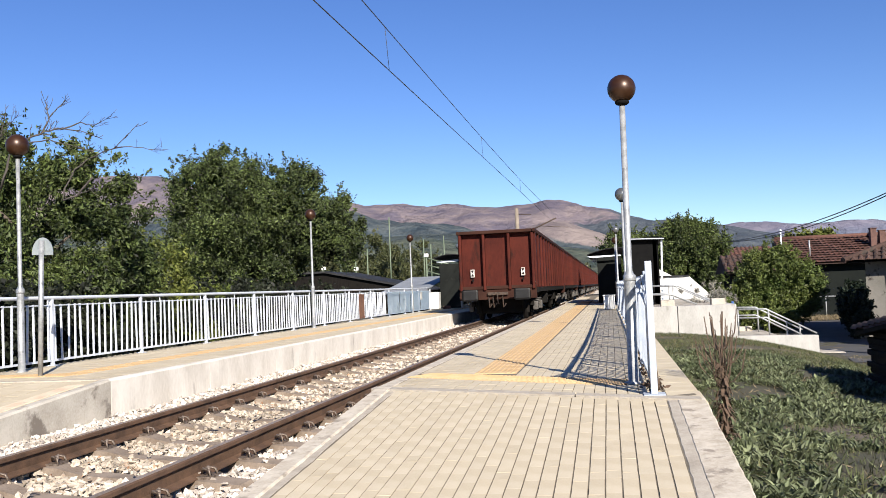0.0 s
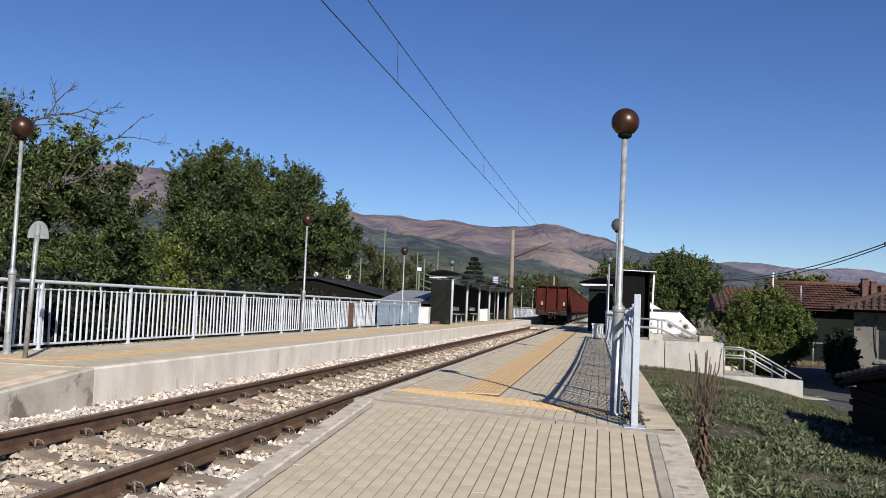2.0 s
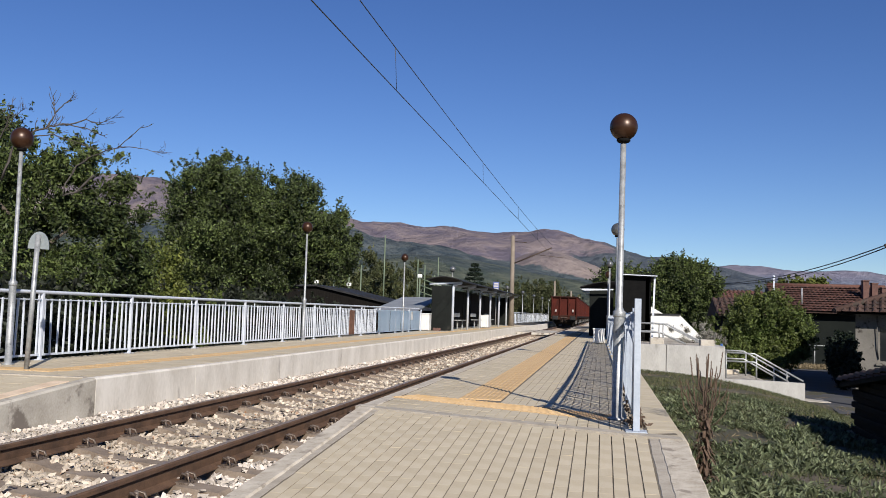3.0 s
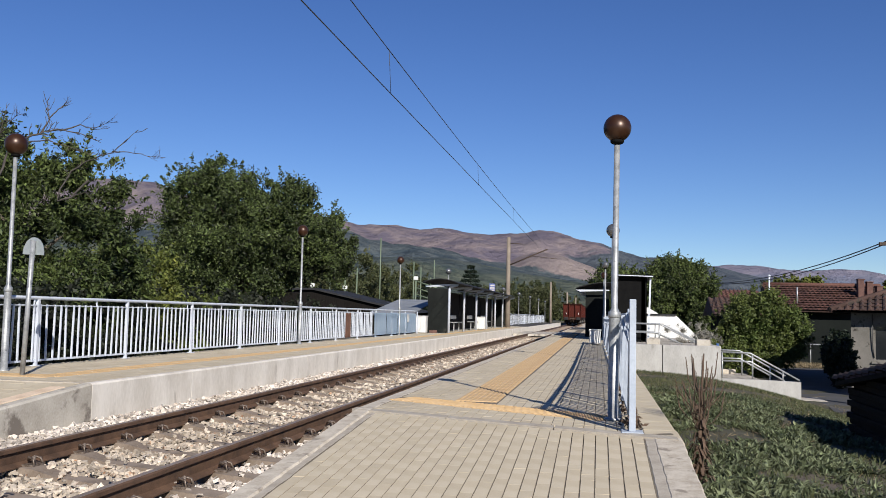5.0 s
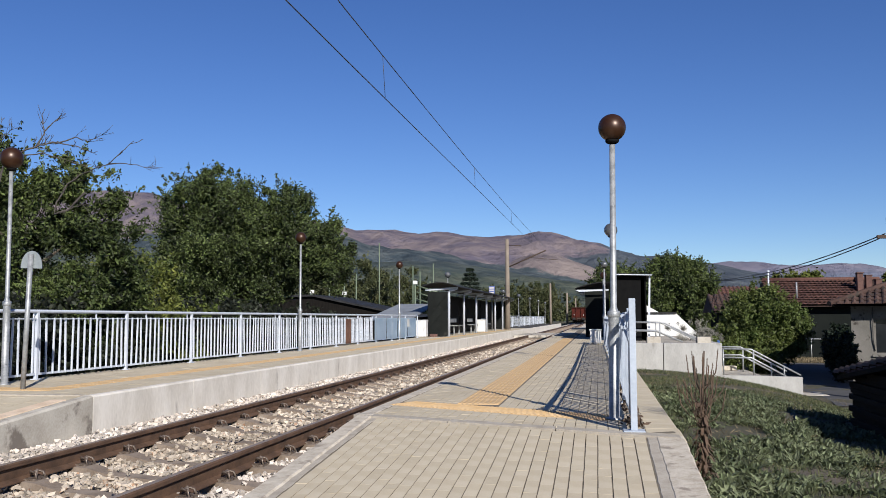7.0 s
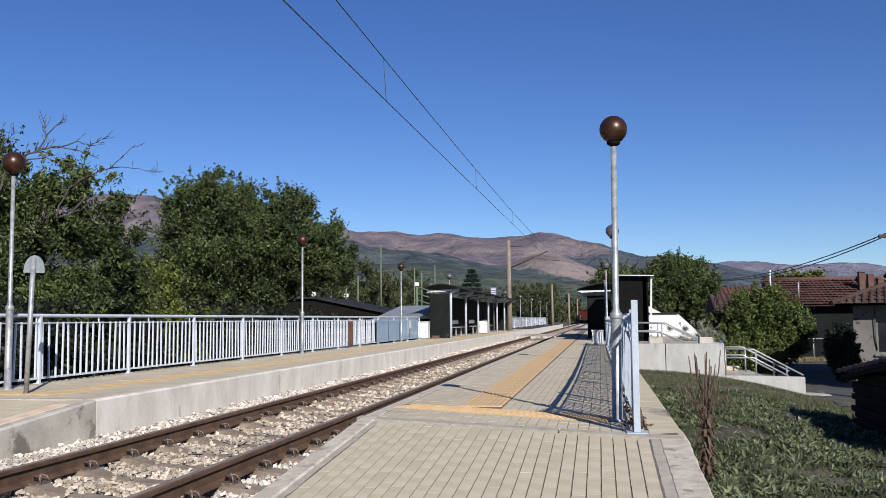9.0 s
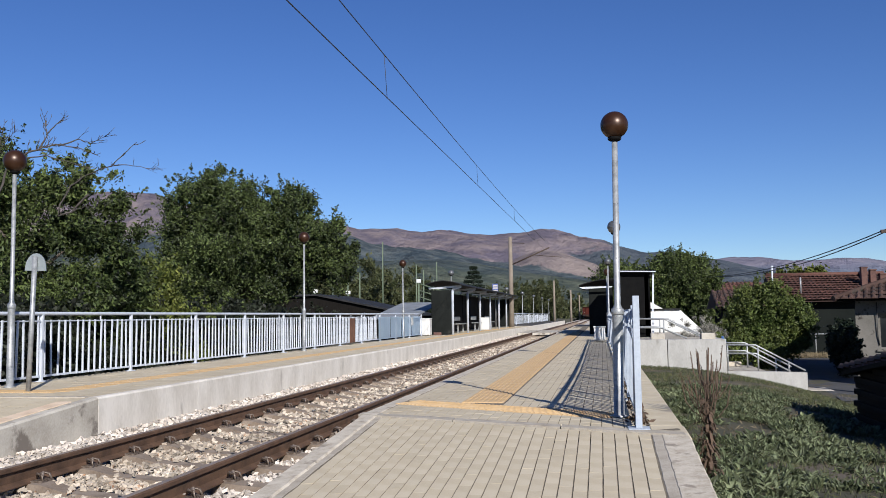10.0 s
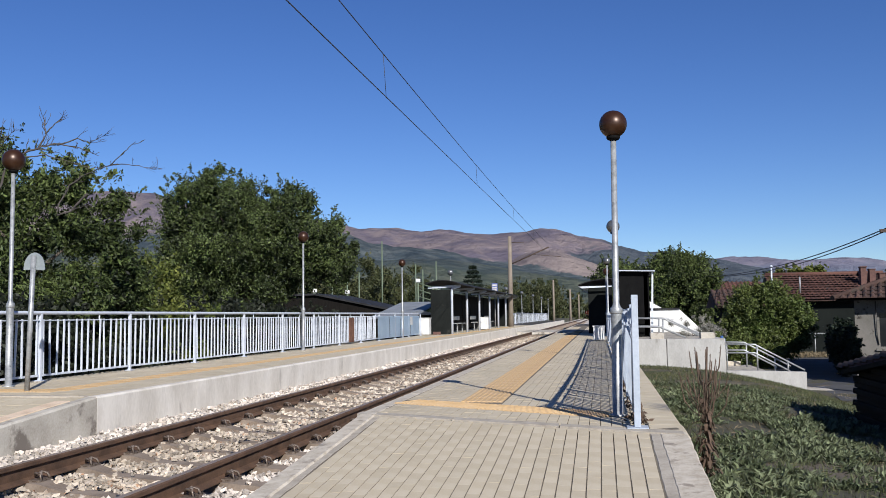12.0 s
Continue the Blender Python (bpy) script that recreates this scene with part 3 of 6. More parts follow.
def make_stones(label, material, inner):
    """Crushed stones, each a rough many-sided lump, between the rails (inner) or outside them."""
    base = np.array([(-1, -1, -1), (1, -1, -1), (1, 1, -1), (-1, 1, -1), (-1, -1, 1), (1, -1, 1), (1, 1, 1), (-1, 1, 1)]) * 0.62
    quads = np.array([(3, 2, 1, 0), (4, 5, 6, 7), (0, 1, 5, 4), (1, 2, 6, 5), (2, 3, 7, 6), (3, 0, 4, 7)])
    vv, ff, k = [], [], 0
    for y0, y1, pitch, s in ((2.5, 9, 0.044, 0.0255), (9, 20, 0.056, 0.029), (20, 52, 0.11, 0.044)):
        nx, ny = int(3.25 / pitch), int((y1 - y0) / pitch)
        gx, gy = np.meshgrid(np.arange(nx), np.arange(ny))
        x = -1.6 + (gx.ravel() + rng.uniform(-0.5, 0.5, gx.size)) * pitch
        y = y0 + (gy.ravel() + rng.uniform(-0.5, 0.5, gx.size)) * pitch
        ph = ((y - (5.55 - 0.22) - sk(x) + 0.3525) % 0.705) - 0.3525
        on = (np.abs(ph) < 0.13) & (np.abs(x) < 1.24)
        nearrail = (np.abs(np.abs(x) - 0.7525) < 0.09)
        z = -0.198 + rng.uniform(-0.02, 0.025, x.size) + 0.07 * np.clip((np.abs(x) - 1.15) / 0.45, 0, 1) - 0.012 * (np.abs(x) < 0.6)
        keep = ((np.abs(x) < 0.74) == inner) & (~on | (rng.uniform(size=x.size) < 0.09)) & ~(nearrail & (rng.uniform(size=x.size) < 0.75))
        z = z + np.where(on, 0.045, 0)
        x, y, z = x[keep], y[keep], z[keep]
        n = x.size
        sc = s * rng.uniform(0.65, 1.35, (n, 1, 3))
        sc[:, :, 2] *= 0.68
        p = (base[None] + rng.uniform(-0.56, 0.56, (n, 8, 3))) * sc
        a, b = rng.uniform(0, 6.28, n), rng.uniform(-0.7, 0.7, n)
        ca, sa, cb, sb = np.cos(a), np.sin(a), np.cos(b), np.sin(b)
        px = p[..., 0] * cb[:, None] - p[..., 2] * sb[:, None]
        pz = p[..., 0] * sb[:, None] + p[..., 2] * cb[:, None]
        qx = px * ca[:, None] - p[..., 1] * sa[:, None]
        qy = px * sa[:, None] + p[..., 1] * ca[:, None]
        v = np.stack([qx + x[:, None], qy + y[:, None], pz + z[:, None]], -1).reshape(-1, 3)
        f = (quads[None] + 8 * np.arange(n)[:, None, None]).reshape(-1, 4) + k
        k += 8 * n
        vv.append(v)
        ff.append(f)
    tagged(part("ballast_stones", None, None, me=from_arrays("ballast_stones", np.concatenate(vv), np.concatenate(ff), material)), label, "ballast", kind="stuff")


make_stones("pale grey and cream crushed ballast stones beside the rails", M["stone"], False)
make_stones("dirtier brownish ballast stones between the rails", M["stone_dirty"], True)

# ---- platforms ----
RZ, LZ = 0.25, 0.28          # platform heights over the rails
RX0, RX1 = 1.61, 4.30        # the platform by the camera
LX0, LX1 = -1.65, -4.05      # the platform across the track
SLOPE = 0.080


def ramp_line(x):
    return 6.86 - 0.43 * (x - 1.65)


def rz(x, y):
    return RZ - max(0.0, ramp_line(x) - y) * SLOPE if y > -2.5 else RZ - 0.77


def lz(y):
    return LZ - max(0.0, 8.05 - y) * SLOPE


def make_platform_right():
    p = thing("platform_near", "low platform of beige pavers with concrete kerbs and an end ramp", "platform", kind="structure")
    ys = [-3 + 0.5 * k for k in range(20)] + [7.3, 12, 20, 40, 60, 78]
    bm = bm_new()
    # body up to just under the paving
    cols = []
    for y in ys:
        row = []
        for x in (RX0 + 0.02, 2.4, 3.2, RX1 - 0.02):
            row.append(bm.verts.new((x, y, rz(x, y) - 0.0032)))
        lo = [bm.verts.new((RX0 + 0.02, y, -0.6)), bm.verts.new((RX1 - 0.02, y, -0.9))]
        cols.append([lo[0]] + row + [lo[1]])
    for u, w in zip(cols, cols[1:]):
        for k in range(5):
            bm.faces.new((u[k], u[k + 1], w[k + 1], w[k]))
    bm.faces.new(cols[0])
    bm.faces.new(cols[-1][::-1])
    bmesh.ops.recalc_face_normals(bm, faces=bm.faces[:])
    part("platform_body", bm, M["joint"], p)

    def strip(name, x0, x1, y0, y1, drop, mat, lift=0.0, seg=0.5, label="", jag=0.0):
        b = bm_new()
        n = max(1, int((y1 - y0) / seg))
        prev = None
        for k in range(n + 1):
            y = y0 + (y1 - y0) * k / n
            w0, w1 = jag * noise.fractal((y * 5, x0 * 9, 1.0), 0.7, 2.2, 4), jag * noise.fractal((y * 5, x1 * 9, 4.0), 0.7, 2.2, 4)
            r = [b.verts.new((x + (w0 if i < 3 else w1), y, z)) for i, (x, z) in enumerate(((x0, rz(x0, y) - drop), (x0, rz(x0, y) + lift - 0.012), (x0 + 0.012, rz(x0, y) + lift), (x1 - 0.012, rz(x1, y) + lift), (x1, rz(x1, y) + lift - 0.012), (x1, rz(x1, y) - drop)))]
            if prev:
                for i in range(5):
                    b.faces.new((prev[i], prev[i + 1], r[i + 1], r[i]))
            else:
                b.faces.new(r)
            prev = r
        b.faces.new(prev[::-1])
        bmesh.ops.recalc_face_normals(b, faces=b.faces[:])
        return part(name, b, mat, p, label)

    # kerbs of the ramp and its mortar joints
    strip("kerb", RX0 + 0.01, RX0 + 0.16, -3, ramp_line(RX0) - 0.02, 0.7, M["kerb"], 0.01, 0.06, jag=0.006)
    strip("mortar_joint", RX0 + 0.13, RX0 + 0.225, -3, ramp_line(RX0 + 0.2) - 0.03, 0.05, M["mortar"], -0.002, 0.06, jag=0.008)
    strip("kerb", 4.12, 4.32, -3, ramp_line(4.2) - 0.02, 0.9, M["kerb"], 0.006, 0.06, jag=0.006)
    strip("mortar_joint", 4.05, 4.15, -3, ramp_line(3.95) - 0.03, 0.05, M["mortar"], 0.001, 0.06, jag=0.007)
    # edge slabs of the level part
    y = ramp_line(RX0) + 0.03
    while y < 76:
        strip("edge_slab", RX0 - 0.02, RX0 + 0.13, y, y + 1.97, 0.6, M["kerb"], 0.0, 2)
        y += 2.0
    y = ramp_line(RX1) - 0.10
    while y < 44:
        strip("edge_slab", 4.06, RX1 + (0.02 if y > 6 else 0.03), y, y + 0.585, 0.8, M["paver"], 0.0, 0.6)
        y += 0.6
    # sill across the head of the ramp
    b = bm_new()
    for x0, x1 in ((RX0 - 0.02, 2.5), (2.5, 3.4), (3.4, 4.3)):
        m = [(x0, ramp_line(x0) - 0.08), (x1 - 0.01, ramp_line(x1 - 0.01) - 0.08), (x1 - 0.01, ramp_line(x1 - 0.01) + 0.09), (x0, ramp_line(x0) + 0.09)]
        prism(b, m, RZ - 0.2, RZ + 0.006, "z")
    part("ramp_sill", b, M["mortar"], p, "rough grey concrete sill")

    # pavers
    wx, ly, gap = 0.0851, 0.26, 0.0062
    bm = bm_new()
    box(bm, -wx / 2 + gap / 2, wx / 2 - gap / 2, -ly / 2 + 0.0007, ly / 2 - 0.0007, -0.04, 0)
    for v in bm.verts:
        if v.co.z > -0.01:
            v.co.x *= 0.975
            v.co.y *= 0.998
    paver = mesh_of("paver", bm, M["paver"])
    rr = random.Random(5)
    verts, faces = [], []

    def far_paver(x0, x1, y0, y1):
        c = [(x0, y0), (x1, y0), (x1, y1), (x0, y1)]
        k = len(verts)
        dz = rr.uniform(-0.0015, 0.0015)
        for a, bb in c:
            verts.append((a, bb, rz(a, bb) + dz))
        for a, bb in c:
            verts.append((a, bb, rz(a, bb) - 0.03))
        faces.append((k, k + 1, k + 2, k + 3))
        for i in range(4):
            j = (i + 1) % 4
            faces.append((k + i, k + 4 + i, k + 4 + j, k + j))

    count = 0
    tilt = math.degrees(math.atan(SLOPE))
    for c in range(26):
        x = 1.882 + c * wx
        end = ramp_line(x) - 0.09
        y = end
        first = True
        while y > -2.4:
            l = rr.uniform(0.08, ly) if first else (ly if rr.random() < 0.8 else rr.choice((0.13, 0.19)))
            first = False
            yc = y - l / 2
            if l == ly and 3.45 < yc and count < 300:
                part("paver", None, None, p, me=paver, m=pose(x, yc, rz(x, yc) + rr.uniform(-0.0004, 0.0004), tilt + rr.uniform(-0.1, 0.1), rr.uniform(-0.25, 0.25), rr.uniform(-0.25, 0.25)))
                count += 1
            else:
                far_paver(x - wx / 2 + gap / 2, x + wx / 2 - gap / 2, y - l + 0.0009, y - 0.0009)
            y -= l
    # level part: courses run along the platform, tactile strips left free
    for c in range(27):
        x = 1.79 + c * wx
        y = ramp_line(x) + 0.10 + rr.uniform(0, 0.06)
        while y < 60:
            l = 0.2 if y < 30 else 0.4
            bar = 8.0 - 0.54 * (x - 1.69)
            tact = (2.33 < x < 2.75 and y > bar + 0.05) or (abs(y + l / 2 - bar) < 0.12 and x < 3.75)
            if not tact:
                far_paver(x - wx / 2 + gap / 2, x + wx / 2 - gap / 2, y + gap / 2, y + l - gap / 2)
            y += l
    tagged(part("paving", None, None, p, me=from_arrays("paving", verts, faces, M["paver_far"])), "beige concrete pavers laid in courses", kind="stuff")
    return p


PLAT = make_platform_right()


def tactile_mesh(w, l, ribs):
    bm = bm_new()
    bbox(bm, -w / 2, w / 2, -l / 2, l / 2, -0.03, 0.0, 0.003)
    for k in range(ribs):
        x = -w / 2 + (k + 0.5) * w / ribs
        prism(bm, [(x - w / ribs * 0.32, -0.001), (x - w / ribs * 0.2, 0.006), (x + w / ribs * 0.2, 0.006), (x + w / ribs * 0.32, -0.001)], -l / 2 + 0.01, l / 2 - 0.01)
    return mesh_of("tactile_tile", bm, M["tactile"])


def make_tactile():
    t = thing("tactile_paving", "yellow ribbed tactile guiding strip set in the paving", "tactile paving", kind="structure")
    me = tactile_mesh(0.42, 0.395, 8)
    y = 8.15
    while y < 45:
        part("tactile_tile", None, None, t, me=me, m=pose(2.54 - 0.002 * (y - 8), y, RZ + 0.003))
        y += 0.4
    me2 = tactile_mesh(0.325, 0.40, 7)
    x = 1.93
    while x < 3.75:
        part("tactile_tile", None, None, t, me=me2, m=pose(x, 8.0 - 0.54 * (x - 1.69), RZ + 0.004, 0, 0, -28.4))
        x += 0.290
    t2 = thing("tactile_paving", "yellow ribbed tactile warning strip along the platform", "tactile paving", kind="structure")
    me = tactile_mesh(0.32, 0.395, 7)
    y = 8.9
    while y < 62:
        part("tactile_tile", None, None, t2, me=me, m=pose(-2.62, y, LZ + 0.002))
        y += 0.4
    x = -3.7
    while x < -2.45:
        part("tactile_tile", None, None, t2, me=me, m=pose(x, 8.75 + 0.02 * (x + 3), LZ + 0.002))
        x += 0.33


make_tactile()


def make_platform_left():
    p = thing("platform_far", "platform of beige pavers behind a whitewashed concrete edge wall", "platform", kind="structure")
    bm = bm_new()
    ys = [-3 + 1.0 * k for k in range(12)] + [20, 40, 78, 132]
    cols = []
    for y in ys:
        cols.append([bm.verts.new(c) for c in ((LX1, y, -0.5), (LX1, y, lz(y) - 0.035), (LX0 - 0.006, y, lz(y) - 0.035), (LX0 - 0.006, y, -0.5))])
    for u, w in zip(cols, cols[1:]):
        for k in range(3):
            bm.faces.new((u[k], w[k], w[k + 1], u[k + 1]))
    bm.faces.new(cols[0])
    bm.faces.new(cols[-1][::-1])
    bmesh.ops.recalc_face_normals(bm, faces=bm.faces[:])
    part("platform_body", bm, M["darkjoint"], p)
    # edge wall in panels with open joints
    edges = [-3, -0.6, 2.0, 4.6, 8.05] + [8.05 + 2.435 * k for k in range(1, 51)]
    for a, b in zip(edges, edges[1:]):
        bm = bm_new()
        g = 0.003
        vs = []
        for y in (a + g, b - g):
            z = lz(y)
            vs.append([bm.verts.new(c) for c in ((LX0 - 0.12, y, -0.5), (LX0 - 0.12, y, z), (LX0 - 0.02, y, z + 0.002), (LX0, y, z - 0.018), (LX0, y, -0.5))])
        for k in range(4):
            bm.faces.new((vs[0][k], vs[1][k], vs[1][k + 1], vs[0][k + 1]))
        bm.faces.new(vs[0])
        bm.faces.new(vs[1][::-1])
        bmesh.ops.recalc_face_normals(bm, faces=bm.faces[:])
        part("wall_panel", bm, M["wallwhite"] if a > 7.9 else M["concrete"], p)
    # buff kerb band up the ramp and a sill across its head
    bm = bm_new()
    prev = None
    for k in range(14):
        y = 1.0 + 6.75 * k / 13
        r = [bm.verts.new((x + 0.006 * noise.noise((y * 4, x, 2.0)), y, lz(y) + z)) for x, z in ((LX0 - 0.30, -0.02), (LX0 - 0.30, 0.006), (LX0 - 0.135, 0.008), (LX0 - 0.125, -0.02))]
        if prev:
            for i in range(3):
                bm.faces.new((prev[i], prev[i + 1], r[i + 1], r[i]))
        prev = r
    bmesh.ops.recalc_face_normals(bm, faces=bm.faces[:])
    part("kerb", bm, M["buff"], p, "buff-coloured concrete kerb band")
    bm = bm_new()
    bbox(bm, LX1 + 0.1, LX0 - 0.13, 8.0, 8.1, LZ - 0.1, LZ + 0.007, 0.004)
    part("ramp_sill", bm, M["mortar"], p, "rough grey concrete sill")
    verts, faces = [], []
    rr = random.Random(9)
    for c in range(12):
        x1 = LX0 - 0.128 - c * 0.19
        y = 1.0 + rr.uniform(0, 0.3)
        while y < 70:
            l = 0.3 if y < 30 else 0.6
            k = len(verts)
            dz = rr.uniform(-0.0015, 0.0015)
            q = [(x1 - 0.183, y), (x1, y), (x1, y + l - 0.008), (x1 - 0.183, y + l - 0.008)]
            verts += [(a, b, lz(b) + dz) for a, b in q] + [(a, b, lz(b) - 0.03) for a, b in q]
            faces.append((k, k + 1, k + 2, k + 3))
            faces += [(k + i, k + 4 + i, k + 4 + (i + 1) % 4, k + (i + 1) % 4) for i in range(4)]
            y += l
    tagged(part("paving", None, None, p, me=from_arrays("paving_far", verts, faces, M["paver_far"])), "beige concrete pavers", kind="stuff")


make_platform_left()


# ---- fences ----
def fence_run(name, label, pts, zb, height, post_gap, picket_gap, group, sheet_from=None, thick=1.0, lean=None, paint=None):
    """A steel picket fence along the line pts: posts, top tube, thin rails and pickets."""
    paint = paint or M["whitepaint"]
    f = thing(name, label, "fence", group=group)
    pts = [Vector(p) for p in pts]
    acc = [0.0]
    for a, b in zip(pts, pts[1:]):
        acc.append(acc[-1] + (b - a).length)

    def at(s):
        for k in range(len(pts) - 1):
            if s <= acc[k + 1] or k == len(pts) - 2:
                return pts[k].lerp(pts[k + 1], (s - acc[k]) / (acc[k + 1] - acc[k]))

    def tip(y):
        """How far the fence's top leans over at y."""
        return lean(y) if lean else 0.0

    total = acc[-1]
    bm = bm_new()
    box(bm, -0.021, 0.021, -0.021, 0.021, 0, height - 0.035)
    box(bm, -0.06, 0.06, -0.06, 0.06, 0, 0.012)
    post = mesh_of("post", bm, paint)
    n = max(1, round(total / post_gap))
    for k in range(n + 1):
        q = at(total * k / n)
        d = at(min(total, total * k / n + 0.1)) - at(max(0, total * k / n - 0.1))
        part("post", None, None, f, me=post, m=pose(q.x, q.y, zb, 0, 0, math.degrees(math.atan2(d.y, d.x))))
    line = [at(total * k / (n * 4)) for k in range(n * 4 + 1)]
    bm = bm_new()
    tube(bm, [(q.x + tip(q.y), q.y, zb + height - 0.028) for q in line], 0.025 * thick, 8)
    part("top_rail", bm, paint, f)
    for z, half in ((height - 0.13, 0.008), (0.075, 0.015)):
        bm = bm_new()
        prev = None
        for i, c in enumerate(line):
            d = (line[min(i + 1, len(line) - 1)] - line[max(i - 1, 0)]).normalized()
            s = Vector((-d.y, d.x, 0)) * 0.006
            ring = [bm.verts.new((e.x + tip(c.y) * z / height, e.y, zb + zz)) for e, zz in ((c - s, z - half), (c + s, z - half), (c + s, z + half), (c - s, z + half))]
            if prev:
                for q in range(4):
                    bm.faces.new((prev[q], prev[(q + 1) % 4], ring[(q + 1) % 4], ring[q]))
            else:
                bm.faces.new(ring[::-1])
            prev = ring
        bm.faces.new(prev)
        bmesh.ops.recalc_face_normals(bm, faces=bm.faces[:])
        part("rail", bm, paint, f)
    bm = bm_new()
    box(bm, -0.012, 0.012, -0.009, 0.009, 0.06, height - 0.115)
    picket = mesh_of("picket", bm, paint)
    bm = bm_new()
    box(bm, -0.008, 0.008, -0.008, 0.008, height - 0.12, height - 0.04)
    stub = mesh_of("stub", bm, paint)
    m = int(total / picket_gap)
    rest = bm_new()
    bend = random.Random(12)
    for k in range(m):
        s = (k + 0.5) * picket_gap
        q = at(s)
        if sheet_from and q.y > sheet_from:
            break
        if k < 290:
            part("picket", None, None, f, me=picket, m=pose(q.x, q.y, zb, bend.uniform(-0.9, 0.9), bend.uniform(-1.2, 1.2) + math.degrees(math.atan(tip(q.y) / height))))
        else:
            box(rest, q.x - 0.011, q.x + 0.011, q.y - 0.011, q.y + 0.011, zb + 0.06, zb + height - 0.115)
        if k % 10 == 5:
            part("stub", None, None, f, me=stub, m=pose(q.x, q.y, zb))
    if len(rest.verts):
        tagged(part("picket_row", rest, paint, f), kind="stuff")
    else:
        rest.free()
    return f


FENCE = fence_run("platform_fence", "white-painted steel picket fence along the far platform",
                  [(-3.9, 3.2, 0), (-3.88, 12, 0), (-3.86, 24, 0), (-3.84, 36.5, 0)], LZ, 0.96, 2.32, 0.155, "platform fences", sheet_from=29.0)
# sheet panels closing the far bays
for k in range(4):
    bm = bm_new()
    y0 = 29.1 + k * 1.8
    n = 24
    prev = None
    for i in range(n + 1):
        y = y0 + 1.74 * i / n
        dx = 0.055 + 0.005 * (1 if i % 2 else -1)
        r = [bm.verts.new((-3.885 + dx, y, LZ + 0.06)), bm.verts.new((-3.885 + dx, y, LZ + 0.83))]
        if prev:
            bm.faces.new((prev[0], r[0], r[1], prev[1]))
        prev = r
    bmesh.ops.solidify(bm, geom=bm.faces[:], thickness=0.003)
    part("sheet_panel", bm, M["sheet"], FENCE, "pale blue-white corrugated sheet")
bm = bm_new()
bbox(bm, -3.84, -3.825, 25.55, 26.1, LZ + 0.06, LZ + 0.80, 0.004)
part("rusty_panel", bm, M["rust"], FENCE, "rusty sheet patch")

fence_run("platform_fence", "white-painted steel picket fence beside the ramp head, shade put into its colour",
          [(3.98, 6.0, 0), (3.975, 8, 0), (3.98, 11, 0), (3.975, 14, 0), (3.95, 19, 0), (3.9, 29.2, 0)], RZ, 0.92, 2.3, 0.125, "platform fences", lean=lambda y: 0.085 * (1 - math.exp((6.0 - y) / 2.2)), paint=M["whitepaint_shaded"])
fence_run("platform_fence", "pale steel fence at the far end of the platform",
          [(-3.8, 72, 0), (-3.8, 125, 0)], LZ, 1.0, 7.0, 0.6, "platform fences", thick=1.2)
# tall end post and the splayed slats of a torn panel at the head of the fence
torn = bpy.data.objects["platform_fence.001"]
bm = bm_new()
bbox(bm, 3.955, 4.005, 5.955, 6.005, RZ, 1.245, 0.005)
bbox(bm, 3.90, 4.06, 5.90, 6.06, RZ, RZ + 0.014, 0.004)
part("end_post", bm, M["whitepaint_shaded"], torn, "tall white-painted end post, shade put into its colour")
for k in range(6):
    bm = bm_new()
    tube(bm, [(3.985 - 0.003 * k, 6.07 + 0.085 * k, RZ + 0.08), (3.988 - 0.003 * k, 6.07 + 0.085 * k, 0.9), (3.985 - 0.014 * k, 6.08 + 0.085 * k, 1.235 - 0.030 * k - (0.10 if k == 4 else 0))], 0.011, 6)
    part("bent_slat", bm, M["whitepaint_shaded"], torn, "bent pale slat")

# notice on the sheets, and dry litter blown against the fence foot
bm = bm_new()
bbox(bm, -3.815, -3.808, 34.35, 34.75, LZ + 0.48, LZ + 0.80, 0.002)
part("notice", bm, M["plastic"], FENCE, "small white notice board")
n = 420
p = np.stack([4.0 + rng.normal(0, 0.035, n), 6.2 + 7.5 * rng.uniform(0, 1, n) ** 1.6, RZ + rng.uniform(0.003, 0.05, n) ** 1.0], 1)
v, f = leaf_quads(p, 0.028, up=0.3, aspect=0.45)
tagged(part("leaf_litter", None, None, me=from_arrays("leaf_litter", v, f, M["thistle"])), "dry brown leaf litter along the fence foot", "litter", kind="stuff")


# ---- lamps ----
def lamp(base, height, globe_mat, label, ball=0.135):
    t = thing("street_lamp", label, "lamp", pose(*base), "globe lamps")
    bm = bm_new()
    lathe(bm, [(0.075, 0), (0.075, 0.012), (0.044, 0.02), (0.044, height * 0.33), (0.046, height * 0.335), (0.046, height * 0.36), (0.036, height * 0.37), (0.027, height * 0.38), (0.0245, height - ball - 0.03)], 16)
    pole = part("pole", bm, M["galv"], t)
    bm = bm_new()
    lathe(bm, [(0.050, height * 0.345), (0.053, height * 0.348), (0.053, height * 0.362), (0.048, height * 0.366)], 16)
    part("collar", bm, M["galv"], pole)
    bm = bm_new()
    lathe(bm, [(0.032, height - ball - 0.022), (0.050, height - ball - 0.014), (0.058, height - ball - 0.004), (0.058, height - ball + 0.012)], 16)
    part("holder", bm, M["black"], t, "black globe holder")
    bm = bm_new()
    bmesh.ops.create_uvsphere(bm, u_segments=32, v_segments=20, radius=ball)
    for v in bm.verts:
        v.co.z += height
    for f in bm.faces:
        f.smooth = True
    part("globe", bm, globe_mat, t, "glossy brown globe" if globe_mat is M["globe"] else "glossy grey globe")
    return t


